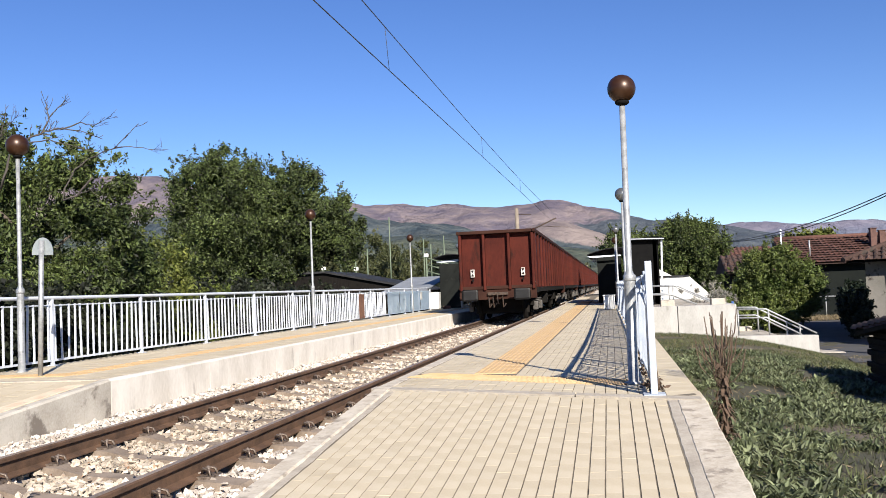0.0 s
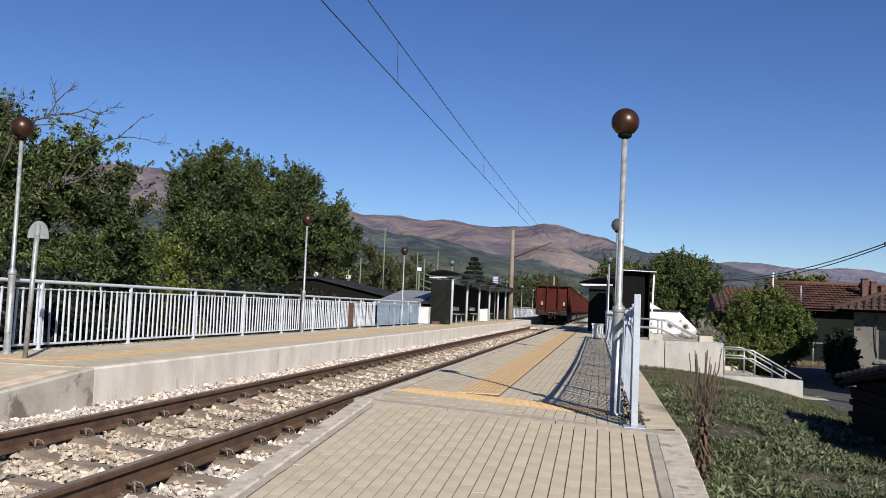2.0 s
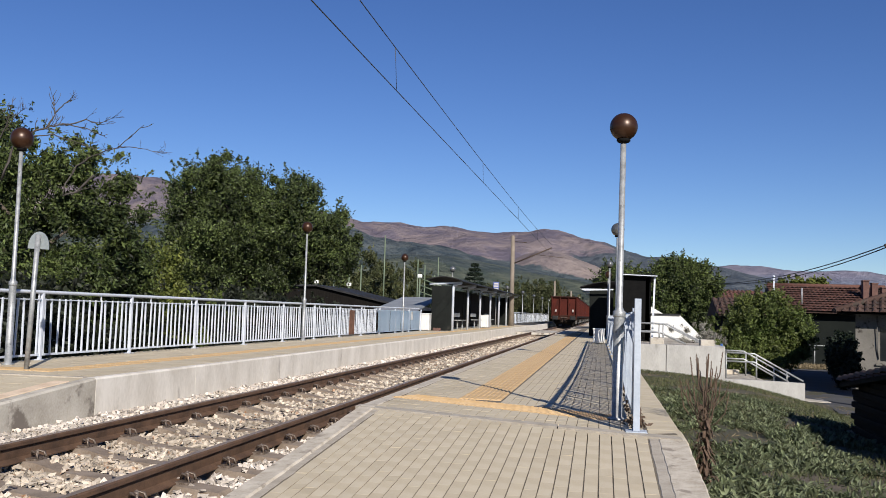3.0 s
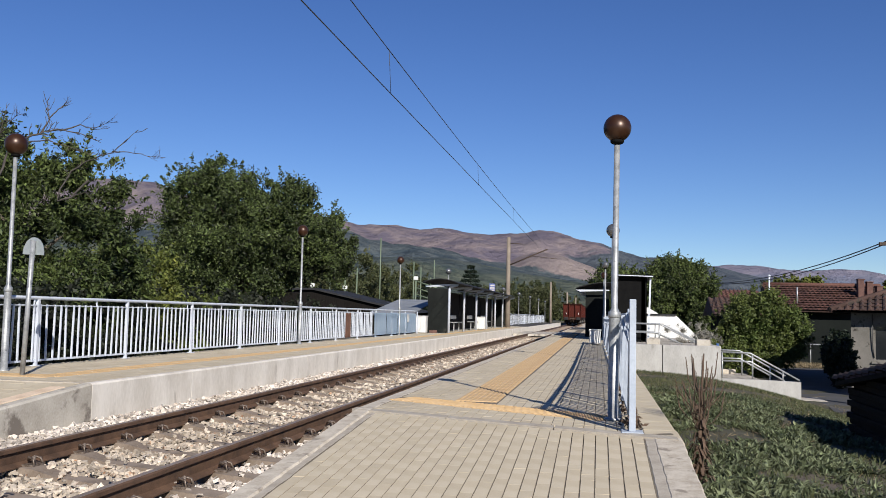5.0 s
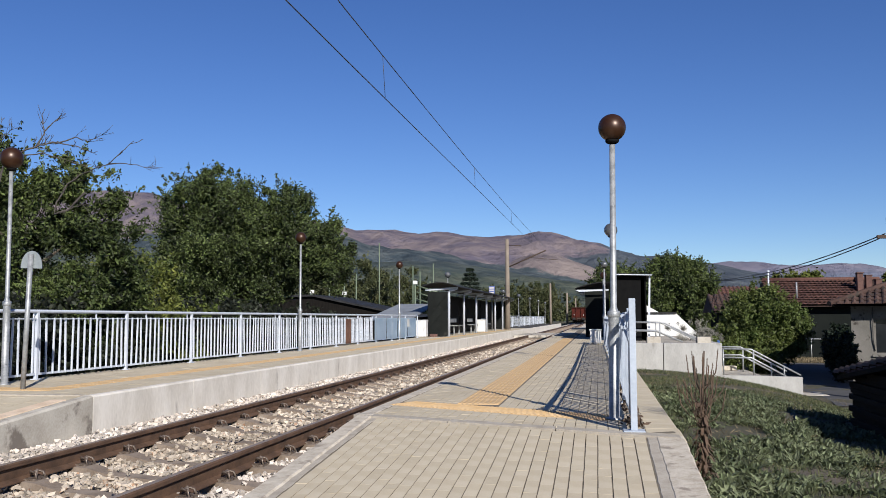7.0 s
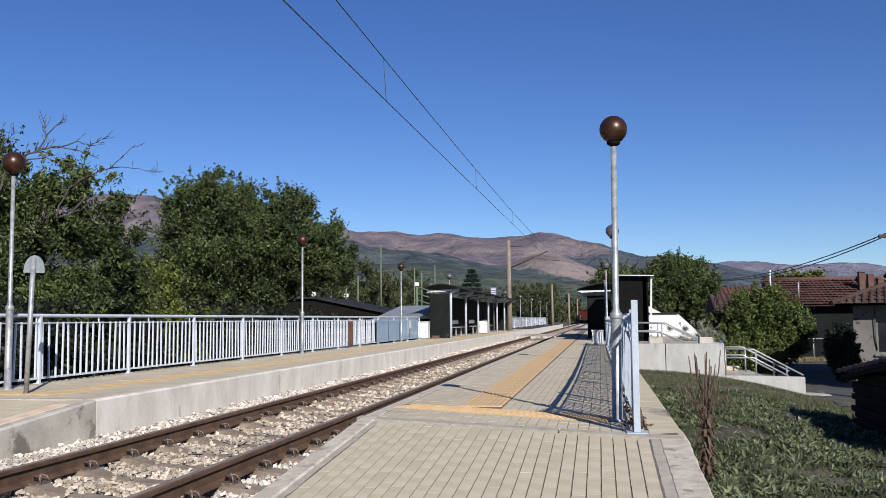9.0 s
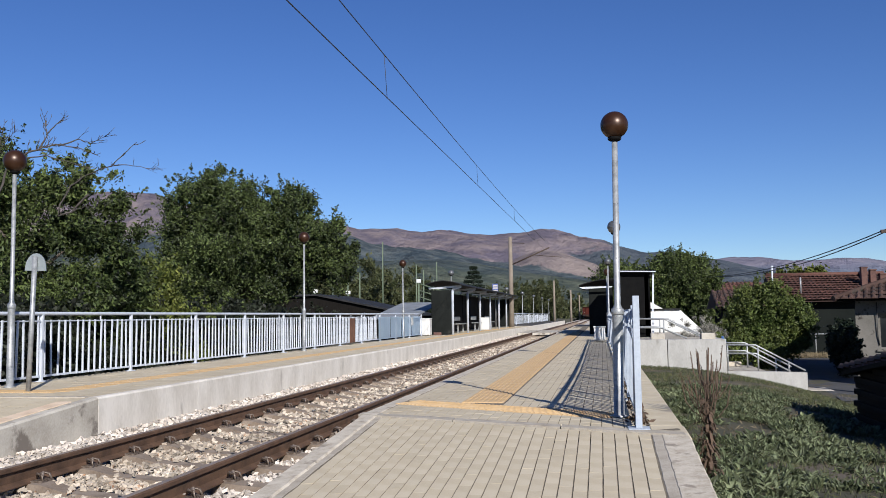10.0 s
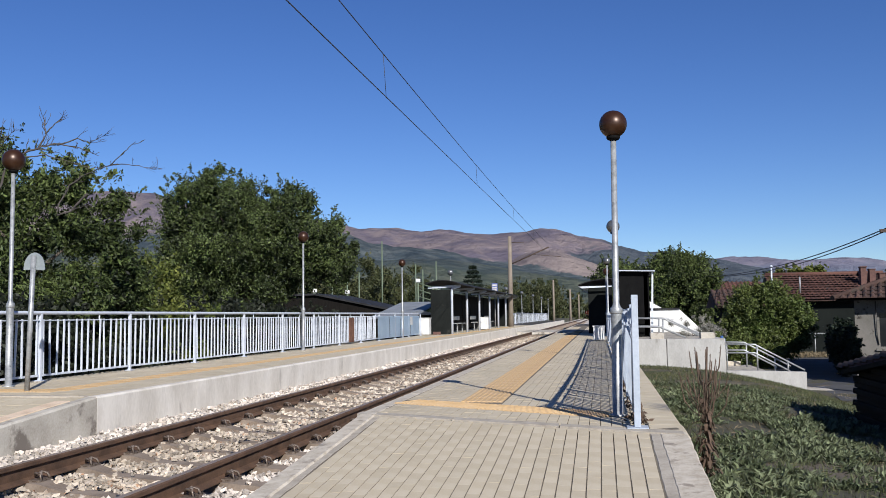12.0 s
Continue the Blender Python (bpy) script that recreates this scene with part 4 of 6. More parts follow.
lamp((3.85, 6.80, RZ, 0, 0.5, 0), 2.475, M["globe"], "galvanised platform lamp with a glossy brown globe", 0.118)
for y in (9.34, 20.99, 32.97):
    lamp((-3.64 - 0.008 * (y - 9), y, LZ), 2.88, M["globe"], "galvanised platform lamp with a glossy brown globe", 0.142)
lamp((3.99, 17.0, RZ), 2.57, M["globegrey"], "galvanised platform lamp with a dark grey globe", 0.13)
lamp((3.92, 27.5, RZ), 2.50, M["globegrey"], "galvanised platform lamp with a dark grey globe", 0.105)
lamp((3.92, 34.5, RZ), 2.5, M["globe"], "galvanised platform lamp with a glossy brown globe", 0.13)
lamp((-3.95, 45.0, LZ), 3.06, M["globegrey"], "galvanised platform lamp with a dark grey globe", 0.15)
for y in (70, 84, 98, 112, 126):
    lamp((-3.7, y, LZ), 2.9, M["globegrey"], "galvanised platform lamp with a dark grey globe", 0.16)

# round-topped sign seen from behind
sgn = thing("platform_sign", "round-topped grey metal sign seen from behind on a post", "sign", pose(-2.955, 8.72, LZ, 0, 1.6, 12))
bm = bm_new()
tube(bm, [(0, 0, 0), (0, 0, 1.60)], 0.030, 10)
part("post", bm, M["galv"], sgn)
bm = bm_new()
out = [(-0.125, 1.43), (0.125, 1.43)] + [(0.125 * math.cos(a * math.pi / 12), 1.45 + 0.19 * math.sin(a * math.pi / 12)) for a in range(0, 13)]
prism(bm, out, 0.032, 0.044)
part("sign_plate", bm, M["greygal"], sgn)


# ---- shelters and bins ----
def shelter_far():
    s = thing("platform_shelter", "dark open platform shelter with curved dark roof and white posts", "shelter", pose(-3.75, 38.4, LZ))
    L, W = 27.0, 0.95
    bm = bm_new()
    bbox(bm, 0, W, -0.03, 0.03, 0.02, 1.98, 0.008)
    part("end_panel", bm, M["panel"], s)
    bm = bm_new()
    bbox(bm, 0, W, L - 0.03, L + 0.03, 0.02, 1.98, 0.008)
    part("end_panel", bm, M["panel"], s)
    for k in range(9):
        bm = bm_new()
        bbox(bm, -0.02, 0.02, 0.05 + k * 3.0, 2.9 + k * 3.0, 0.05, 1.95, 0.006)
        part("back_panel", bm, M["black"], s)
    # roof in three bays, curved across
    for y0, y1 in ((-0.45, 9.0), (9.1, 18.0), (18.1, L + 0.45)):
        bm = bm_new()
        top, low = [], []
        for k in range(11):
            u = k / 10
            x = -0.18 + (W + 0.68) * u
            z = 2.07 + 0.30 * math.sin(math.pi * (0.12 + 0.80 * u)) ** 0.8
            top.append((x, z + 0.03))
            low.append((x, z))
        prism(bm, top + low[::-1], y0, y1)
        part("roof", bm, M["roofdark"], s)
    for k in range(7):
        y = k * 4.5
        bm = bm_new()
        tube(bm, [(W, y, 0), (W, y, 1.94), (W + 0.05, y, 2.04), (W + 0.36, y, 2.12)], 0.06, 8)
        part("post", bm, M["whitepaint"], s, "white-painted post")
        bm = bm_new()
        prism(bm, [(-0.12, 2.03), (W + 0.40, 2.09), (W + 0.40, 2.19), (-0.12, 2.11)], y - 0.035, y + 0.035)
        part("bracket", bm, M["whitepaint"], s)
    for y in (4.5, 10.5, 16.5):
        bm = bm_new()
        bbox(bm, 0.25, 0.62, y, y + 2.0, 0.42, 0.46, 0.01)
        for q in (y + 0.2, y + 1.8):
            box(bm, 0.40, 0.46, q - 0.03, q + 0.03, 0, 0.42)
        bbox(bm, 0.22, 0.26, y, y + 2.0, 0.6, 0.8, 0.01)
        part("bench", bm, M["galv"], s, "grey bench")
    return s


shelter_far()

sg = thing("station_sign", "blue station sign with a white band on a post", "sign", pose(-3.19, 58.0, LZ))
bm = bm_new()
tube(bm, [(0, 0.05, 0), (0, 0.05, 2.85)], 0.035, 8)
part("post", bm, M["galv"], sg)
bm = bm_new()
bbox(bm, -0.19, 0.19, -0.03, 0.03, 2.36, 2.92, 0.006)
pl = part("sign_plate", bm, M["signblue"], sg)
for z in (2.42, 2.58, 2.74):
    bm = bm_new()
    box(bm, -0.15, 0.15, -0.036, -0.031, z, z + 0.10)
    part("bar", bm, M["whiteplate"], pl)


def shelter_near():
    s = thing("platform_shelter", "dark platform shelter panel with a curved canopy roof", "shelter", pose(3.16, 38.5, RZ))
    L, W = 7.5, 1.0
    for y in (0, L):
        bm = bm_new()
        bbox(bm, 0, W, y - 0.03, y + 0.03, 0.02, 1.98, 0.008)
        part("end_panel", bm, M["panel"], s)
    for k in range(3):
        bm = bm_new()
        bbox(bm, W - 0.02, W + 0.02, 0.05 + k * 2.5, 2.45 + k * 2.5, 0.05, 1.95, 0.006)
        part("back_panel", bm, M["black"], s)
    bm = bm_new()
    top, low = [], []
    for k in range(11):
        u = k / 10
        x = -0.42 + (W + 0.75) * u
        z = 2.02 + 0.32 * math.sin(math.pi * (0.04 + 0.6 * u)) ** 0.8
        top.append((x, z + 0.03))
        low.append((x, z))
    prism(bm, top + low[::-1], -0.5, L + 0.5)
    part("roof", bm, M["roofdark"], s)
    for y in (-0.4, L / 2, L + 0.4):
        bm = bm_new()
        prism(bm, [(-0.40, 2.03), (-0.24, 1.95), (W, 2.00), (W, 2.05), (-0.2, 2.04)], y - 0.03, y + 0.03)
        part("bracket", bm, M["whitepaint"], s)


shelter_near()


def stair_shelter():
    s = thing("stair_shelter", "open-fronted shelter, its dark interior painted black, with thin flat roof and white corner post", "shelter", pose(4.35, 33.0, RZ))
    bm = bm_new()
    prism(bm, [(-0.12, 2.40), (1.32, 2.36), (1.32, 2.44), (-0.12, 2.48)], -0.25, 4.2)
    part("roof", bm, M["roofdark"], s)
    bm = bm_new()
    prism(bm, [(-0.12, 2.42), (1.32, 2.38), (1.32, 2.41), (-0.12, 2.45)], -0.275, -0.253)
    part("fascia", bm, M["whitepaint"], s, "white roof edge")
    bm = bm_new()
    prism(bm, [(1.20, 0), (1.27, 2.36), (1.21, 2.36), (1.13, 0)], -0.12, -0.05)
    part("post", bm, M["whitepaint"], s, "white corner post")
    # walls near-black: the unlit interior is painted into them
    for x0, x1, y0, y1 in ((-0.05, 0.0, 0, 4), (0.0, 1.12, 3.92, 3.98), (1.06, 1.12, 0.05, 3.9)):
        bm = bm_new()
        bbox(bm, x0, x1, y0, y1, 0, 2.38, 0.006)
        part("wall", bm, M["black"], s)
    # black sheet across the open front, standing in for the shade inside
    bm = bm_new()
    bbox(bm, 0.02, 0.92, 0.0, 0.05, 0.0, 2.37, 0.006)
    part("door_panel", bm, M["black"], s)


stair_shelter()


def bin_at(x, y, z, label, h=0.62, w=0.42):
    b = thing("litter_bin", label, "bin", pose(x, y, z), "litter bins")
    bm = bm_new()
    bbox(bm, -w / 2, w / 2, -w / 2, w / 2, 0.02, h, 0.03)
    part("body", bm, M["plastic"], b)
    for k in range(4):
        bm = bm_new()
        xx = -w / 2 + (k + 0.5) * w / 4
        bbox(bm, xx - 0.035, xx + 0.035, -w / 2 - 0.012, -w / 2 - 0.002, 0.06, h - 0.05, 0.004)
        part("slat", bm, M["plastic"], b)
    bm = bm_new()
    bbox(bm, -w / 2 - 0.02, w / 2 + 0.02, -w / 2 - 0.02, w / 2 + 0.02, h - 0.01, h + 0.03, 0.01)
    part("rim", bm, M["plastic"], b)


bin_at(-4.05 + 0.2, 37.4, LZ, "white plastic litter bin beside the shelter", 0.72, 0.5)
bin_at(-3.0, 51.0, LZ, "white plastic litter bin beside the shelter", 0.7, 0.5)
bin_at(3.62, 28.4, RZ, "white slatted litter bin at the end of the fence", 0.45, 0.36)

t = thing("brick", "loose pinkish brick at the foot of the shelter panel", "brick", pose(-3.42, 38.0, LZ, 0, 0, 8))
bm = bm_new()
bbox(bm, -0.17, 0.17, -0.09, 0.09, 0, 0.13, 0.01)
part("body", bm, M["brick"], t)

# ---- retaining wall, stairs and handrails ----
w = thing("retaining_wall", "whitewashed concrete retaining wall of the stair landing", "wall", kind="structure")
for a, b in ((4.32, 5.75), (5.77, 7.58)):
    bm = bm_new()
    bbox(bm, a, b, 29.0, 29.3, -1.7, 0.27, 0.012)
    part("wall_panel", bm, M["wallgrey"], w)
bm = bm_new()
bbox(bm, 7.28, 7.58, 29.31, 33.5, -1.7, 0.27, 0.012)
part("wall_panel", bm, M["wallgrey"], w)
bm = bm_new()
box(bm, 4.32, 7.27, 29.31, 44, -1.7, 0.245)
part("landing_slab", bm, M["concrete"], w)
for x in (5.5, 7.1):
    bm = bm_new()
    bbox(bm, x - 0.22, x + 0.22, 29.5, 30.0, 0.24, 0.46, 0.02)
    part("concrete_block", bm, M["concrete"], w)

st = thing("stair_wing", "low whitewashed stair side wall stepping down to the road", "stairs", kind="structure")
bm = bm_new()
prism(bm, [(7.59, -1.7), (10.0, -1.75), (10.0, -0.79), (8.95, -0.76), (7.59, -0.745)], 29.0, 29.25)
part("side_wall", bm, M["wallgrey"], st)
bm = bm_new()
prism(bm, [(7.59, -1.7), (8.9, -1.7), (8.9, -0.79), (7.59, -0.78)], 29.26, 33.0)
part("landing", bm, M["concrete"], st)
for k in range(4):
    bm = bm_new()
    bbox(bm, 8.9 + k * 0.32, 9.22 + k * 0.32, 29.26, 32.4, -1.7, -0.80 - 0.15 * (k + 1), 0.01)
    part("step", bm, M["concrete"], st)
bm = bm_new()
bbox(bm, 7.62, 8.5, 32.3, 32.6, -0.78, -0.62, 0.01)
part("step", bm, M["kerb"], st, "yellowish kerb step")


def handrail(label, y, upper, lower, posts):
    h = thing("handrail", label, "handrail", group="handrails")
    for name, pts in (("top_bar", upper), ("lower_bar", lower)):
        bm = bm_new()
        tube(bm, [(x, y, z) for x, z in pts], 0.028, 8)
        part(name, bm, M["galv"], h)
    for x, z0, z1 in posts:
        bm = bm_new()
        tube(bm, [(x, y, z0), (x, y, z1)], 0.026, 8)
        part("post", bm, M["galv"], h)


for dy in (0.0, 2.2):
    handrail("galvanised tube handrail going down the stair wing", 29.5 + dy, [(7.6, 0.08), (8.55, 0.06), (10.05, -0.76)], [(7.6, -0.20), (8.55, -0.21), (9.6, -0.79)],
             [(7.68, -0.78, 0.08), (8.62, -0.78, 0.03), (9.55, -1.25 if dy else -0.85, -0.48)])
    handrail("galvanised tube handrail of the landing", 30.4 + dy, [(4.7, 0.94), (5.9, 0.92), (7.2, 0.26)], [(4.7, 0.65), (5.7, 0.63), (6.5, 0.27)],
             [(4.9, 0.24, 0.93), (5.75, 0.24, 0.92)])
bp = thing("blue_post", "short blue-painted post beside the stairs", "post", pose(8.35, 36.0, -1.36))
bm = bm_new()
tube(bm, [(0, 0, 0), (0, 0, 1.55)], 0.06, 8)
bbox(bm, -0.12, 0.12, -0.12, 0.12, 1.1, 1.45, 0.02)
part("body", bm, M["blueblack"], bp)

# ---- road ----
bm = bm_new()
n = 12
prev = None
for k in range(n + 1):
    y = 25.5 + 24.5 * k / n
    xl = 10.15 + 0.35 * math.sin(k * 0.9) + (0.9 if y > 40 else 0)
    r = [bm.verts.new((xl, y, -1.352)), bm.verts.new((60, y, -1.352))]
    if prev:
        bm.faces.new((prev[0], prev[1], r[1], r[0]))
    prev = r
tagged(part("road", bm, M["asphalt"]), "grey asphalt village road", "road", kind="structure")
bm = bm_new()
bbox(bm, 10.02, 10.75, 28.9, 30.2, -1.5, -1.335, 0.006)
tagged(part("pavement", bm, M["concrete"]), "pale concrete apron at the stair foot", "pavement", kind="structure")


# ---- houses ----
def tiled_slope(name, parent, x0, x1, y_eave, z_eave, y_ridge, z_ridge, mat, tile=0.24, course=0.36, along="x", hip=0.0, barrel=1.0, lap=0.035):
    """A pitched roof face covered with barrel tiles."""
    verts, faces = [], []
    L = math.hypot(y_ridge - y_eave, z_ridge - z_eave)
    nc, nt = max(1, int(L / course)), max(1, int((x1 - x0) / tile))
    dy, dz = (y_ridge - y_eave) / nc, (z_ridge - z_eave) / nc
    rr = random.Random(3)
    for i in range(nt):
        xa = x0 + i * tile
        for j in range(nc):
            if hip and j / nc > (xa - x0) / hip:
                continue
            k = len(verts)
            lift = rr.uniform(0, 0.015)
            prof = [(0.0, 0.0), (0.12, 0.045), (0.30, 0.075), (0.52, 0.045), (0.64, 0.0), (1.0, -0.005)]
            for s, zz in ((-0.08, lap + lift), (1.0, 0.0)):
                for u, h in prof:
                    a, b = xa + u * tile, y_eave + dy * (j + s)
                    z = z_eave + dz * (j + s) + h * barrel + zz
                    verts.append((a, b, z) if along == "x" else (b, a, z))
            m = len(prof)
            for q in range(m - 1):
                faces.append((k + q, k + q + 1, k + m + q + 1, k + m + q))
            faces.append(tuple(range(k, k + m)))
    ob = part(name, None, None, parent, me=from_arrays(name, verts, faces, mat))
    return tagged(ob, kind="stuff")


def house_grey():
    h = thing("house", "single-storey grey rendered house with a red tiled hip roof", "house")
    x0, x1, y0, y1, zb, ze = 14.4, 20.6, 55.0, 63.0, -1.4, 1.75
    bm = bm_new()
    bbox(bm, x0, x1, y0, y1, zb, ze, 0.02)
    # wall colour already holds its shade
    part("wall", bm, M["plastershaded"], h)
    bm = bm_new()
    prism(bm, [(54.3, ze - 0.06), (63.7, ze - 0.06), (59.0, 3.36)], x0 - 0.4, x1 + 0.4, "x")
    roof = part("roof", bm, M["tileold"], h)
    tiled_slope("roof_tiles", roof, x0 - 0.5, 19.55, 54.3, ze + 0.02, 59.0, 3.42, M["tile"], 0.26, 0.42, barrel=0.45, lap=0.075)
    # the hip's turned face is only coloured in: darker tiles on the same slope
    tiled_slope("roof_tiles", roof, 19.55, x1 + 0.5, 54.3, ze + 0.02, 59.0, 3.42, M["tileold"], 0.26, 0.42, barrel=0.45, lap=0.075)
    bm = bm_new()
    tube(bm, [(x0 - 0.4, 59, 3.46), (x1 + 0.4, 59, 3.46)], 0.12, 8)
    part("ridge", bm, M["tile"], roof)
    bm = bm_new()
    tube(bm, [(19.6, 54.4, 1.95), (19.6, 59, 3.5)], 0.11, 8)
    part("hip_ridge", bm, M["tile"], roof)
    for x, z in ((19.25, 4.0), (19.75, 3.85), (20.3, 3.6)):
        bm = bm_new()
        bbox(bm, x - 0.17, x + 0.17, 56.6, 57.0, 2.2, z - 0.3, 0.015)
        bbox(bm, x - 0.2, x + 0.2, 56.55, 57.05, z - 0.3, z - 0.24, 0.015)
        part("chimney", bm, M["brick"], roof, "red brick chimney")
    bm = bm_new()
    tube(bm, [(15.3, 55.2, 2.2), (15.3, 55.2, 3.15)], 0.05, 6)
    part("vent_pipe", bm, M["galv"], roof)


house_grey()


def house_white():
    turn = Matrix.Translation((13.3, 36, 0)) @ pose(0, 0, 0, 0, 0, -16) @ Matrix.Translation((-13.3, -36, 0))
    h = thing("house", "old white plastered house with flaking walls and a weathered tile roof", "house", turn)
    x0, x1, y0, y1, zb, ze = 13.3, 22.0, 36.0, 44.0, -1.4, 1.5
    ox0, ox1, oz0, oz1 = 14.08, 15.05, -0.34, 1.05
    bm = bm_new()
    for a, b, c, d in ((x0, ox0, zb, ze), (ox1, x1, zb, ze), (ox0, ox1, zb, oz0), (ox0, ox1, oz1, ze)):
        box(bm, a, b, y0, y0 + 0.35, c, d)
    box(bm, x0, x0 + 0.35, y0 + 0.35, y1, zb, ze)
    box(bm, x1 - 0.35, x1, y0 + 0.35, y1, zb, ze)
    box(bm, x0, x1, y1 - 0.35, y1, zb, ze)
    part("wall", bm, M["plaster"], h)
    bm = bm_new()
    box(bm, ox0 + 0.06, ox1 - 0.06, y0 + 0.16, y0 + 0.165, oz0 + 0.06, oz1 - 0.06)
    win = part("window", bm, M["glass"], h)
    bm = bm_new()
    for a, b, c, d in ((ox0, ox0 + 0.07, oz0, oz1), (ox1 - 0.07, ox1, oz0, oz1), (ox0 + 0.07, ox1 - 0.07, oz0, oz0 + 0.07), (ox0 + 0.07, ox1 - 0.07, oz1 - 0.07, oz1)):
        box(bm, a, b, y0 + 0.13, y0 + 0.19, c, d)
    part("frame", bm, M["plaster"], win)
    bm = bm_new()
    bbox(bm, ox0 - 0.08, ox1 + 0.08, y0 - 0.08, y0 + 0.1, oz0 - 0.09, oz0 - 0.02, 0.01)
    part("sill", bm, M["plaster"], win)
    bm = bm_new()
    c = [bm.verts.new(q) for q in ((x0 - 0.65, 35.3, ze), (x1 + 0.6, 35.3, ze), (x1 + 0.6, 44.7, ze), (x0 - 0.65, 44.7, ze), (x0 + 4.05, 40.0, 3.3), (x1 - 4.1, 40.0, 3.3))]
    for q in ((0, 1, 5, 4), (1, 2, 5), (2, 3, 4, 5), (3, 0, 4), (3, 2, 1, 0)):
        bm.faces.new([c[i] for i in q])
    roof = part("roof", bm, M["darkwood"], h)
    bm = bm_new()
    tube(bm, [(x0 - 0.72, 35.2, ze + 0.10), (x0 + 4.05, 40.0, 3.42)], 0.11, 8)
    part("hip_ridge", bm, M["tileold"], roof)
    tiled_slope("roof_tiles", roof, x0 - 0.72, x1 + 0.6, 35.2, ze + 0.06, 40.0, 3.36, M["tileold"], 0.26, 0.4, hip=4.7)
    bm = bm_new()
    tube(bm, [(x0 + 0.75, 35.9, ze - 0.05), (x0 + 0.75, 35.95, 0.2), (x0 + 0.8, 35.97, -0.2)], 0.018, 6)
    part("cable", bm, M["cable"], h)


house_white()


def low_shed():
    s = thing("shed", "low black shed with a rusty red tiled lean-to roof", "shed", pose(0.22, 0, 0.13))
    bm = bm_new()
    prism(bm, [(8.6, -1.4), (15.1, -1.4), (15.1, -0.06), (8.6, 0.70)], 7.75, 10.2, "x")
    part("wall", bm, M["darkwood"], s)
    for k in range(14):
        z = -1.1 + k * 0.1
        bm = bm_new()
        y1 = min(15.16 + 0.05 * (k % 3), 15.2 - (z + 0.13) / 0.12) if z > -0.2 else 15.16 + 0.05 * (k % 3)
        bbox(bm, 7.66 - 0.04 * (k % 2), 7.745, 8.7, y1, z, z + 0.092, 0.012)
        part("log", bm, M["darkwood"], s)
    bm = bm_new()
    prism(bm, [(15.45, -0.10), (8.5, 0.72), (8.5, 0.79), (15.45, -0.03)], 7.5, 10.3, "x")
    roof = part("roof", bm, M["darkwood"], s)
    tiled_slope("roof_tiles", roof, 7.46, 10.3, 15.55, -0.02, 8.5, 0.82, M["tileold"], 0.2, 0.34)


low_shed()

for x0, x1, yr, zr, lab in ((10.2, 13.0, 52.0, 2.3, "small outbuilding with a weathered tile roof"), (12.3, 15.2, 70.0, 3.35, "distant house with an orange tiled roof")):
    h = thing("house", lab, "house")
    ze = zr - 0.9
    bm = bm_new()
    bbox(bm, x0, x1, yr - 2, yr + 2, -1.4, ze, 0.02)
    part("wall", bm, M["plastershaded"], h)
    bm = bm_new()
    prism(bm, [(yr - 2.5, ze - 0.05), (yr + 2.5, ze - 0.05), (yr, zr)], x0 - 0.4, x1 + 0.4, "x")
    rf = part("roof", bm, M["tileold"], h)
    tiled_slope("roof_tiles", rf, x0 - 0.4, x1 + 0.4, yr - 2.5, ze + 0.02, yr, zr + 0.05, M["tileold"] if yr < 60 else M["tile"], 0.3, 0.45)

# white flat-roofed outbuilding past the landing
ob = thing("outbuilding", "white-walled outbuilding with a sloping end", "outbuilding")
bm = bm_new()
prism(bm, [(5.2, -1.4), (8.6, -1.4), (8.2, 0.35), (7.25, 1.28), (5.2, 1.26)], 42, 46)
part("wall", bm, M["plastic"], ob)
bm = bm_new()
prism(bm, [(5.1, 1.265), (7.27, 1.285), (7.27, 1.34), (5.1, 1.33)], 41.9, 46.1)
part("roof", bm, M["roofdark"], ob)
bm = bm_new()
prism(bm, [(5.2, 1.35), (6.6, 1.35), (5.9, 1.75), (5.2, 1.75)], 44, 47)
part("dormer", bm, M["plastic"], ob)

# sheds behind the far platform
sh = thing("shed", "long dark shed with a sloping roof behind the fence", "shed")
bm = bm_new()
prism(bm, [(-13.5, 0), (-5.2, 0), (-5.2, 0.95), (-6.9, 1.35), (-11.2, 2.25), (-13.5, 2.2)], 45, 51)
part("wall", bm, M["darkwood"], sh)
bm = bm_new()
prism(bm, [(-5.1, 0.96), (-6.9, 1.37), (-11.2, 2.27), (-13.6, 2.22), (-13.6, 2.32), (-11.2, 2.37), (-6.9, 1.46), (-5.1, 1.05)], 44.8, 51.2)
part("roof", bm, M["roofdark"], sh)
sh = thing("shed", "small shed with a grey sheet-metal roof", "shed")
bm = bm_new()
prism(bm, [(-6.1, 0), (-4.3, 0), (-4.3, 1.15), (-6.1, 0.95)], 38.5, 43)
part("wall", bm, M["darkwood"], sh)
for k in range(14):
    bm = bm_new()
    a = -6.2 + k * 0.142
    prism(bm, [(36.6, 1.0), (43.5, 1.78), (43.5, 1.82), (36.6, 1.04)], a, a + 0.135, "x")
    part("roof_sheet", bm, M["roofgrey"], sh)


# ---- overhead line ----
def cable(name, label, pts, r, group=""):
    bm = bm_new()
    tube(bm, pts, r, 6)
    t = thing(name, label, "cable", group=group)
    part("wire", bm, M["cable"], t)
    return t


def zc(y):
    return 4.90 + 0.009 * max(0, y - 9)


def zm(y):
    return 5.63 + 0.0003 * (y - 24) ** 2


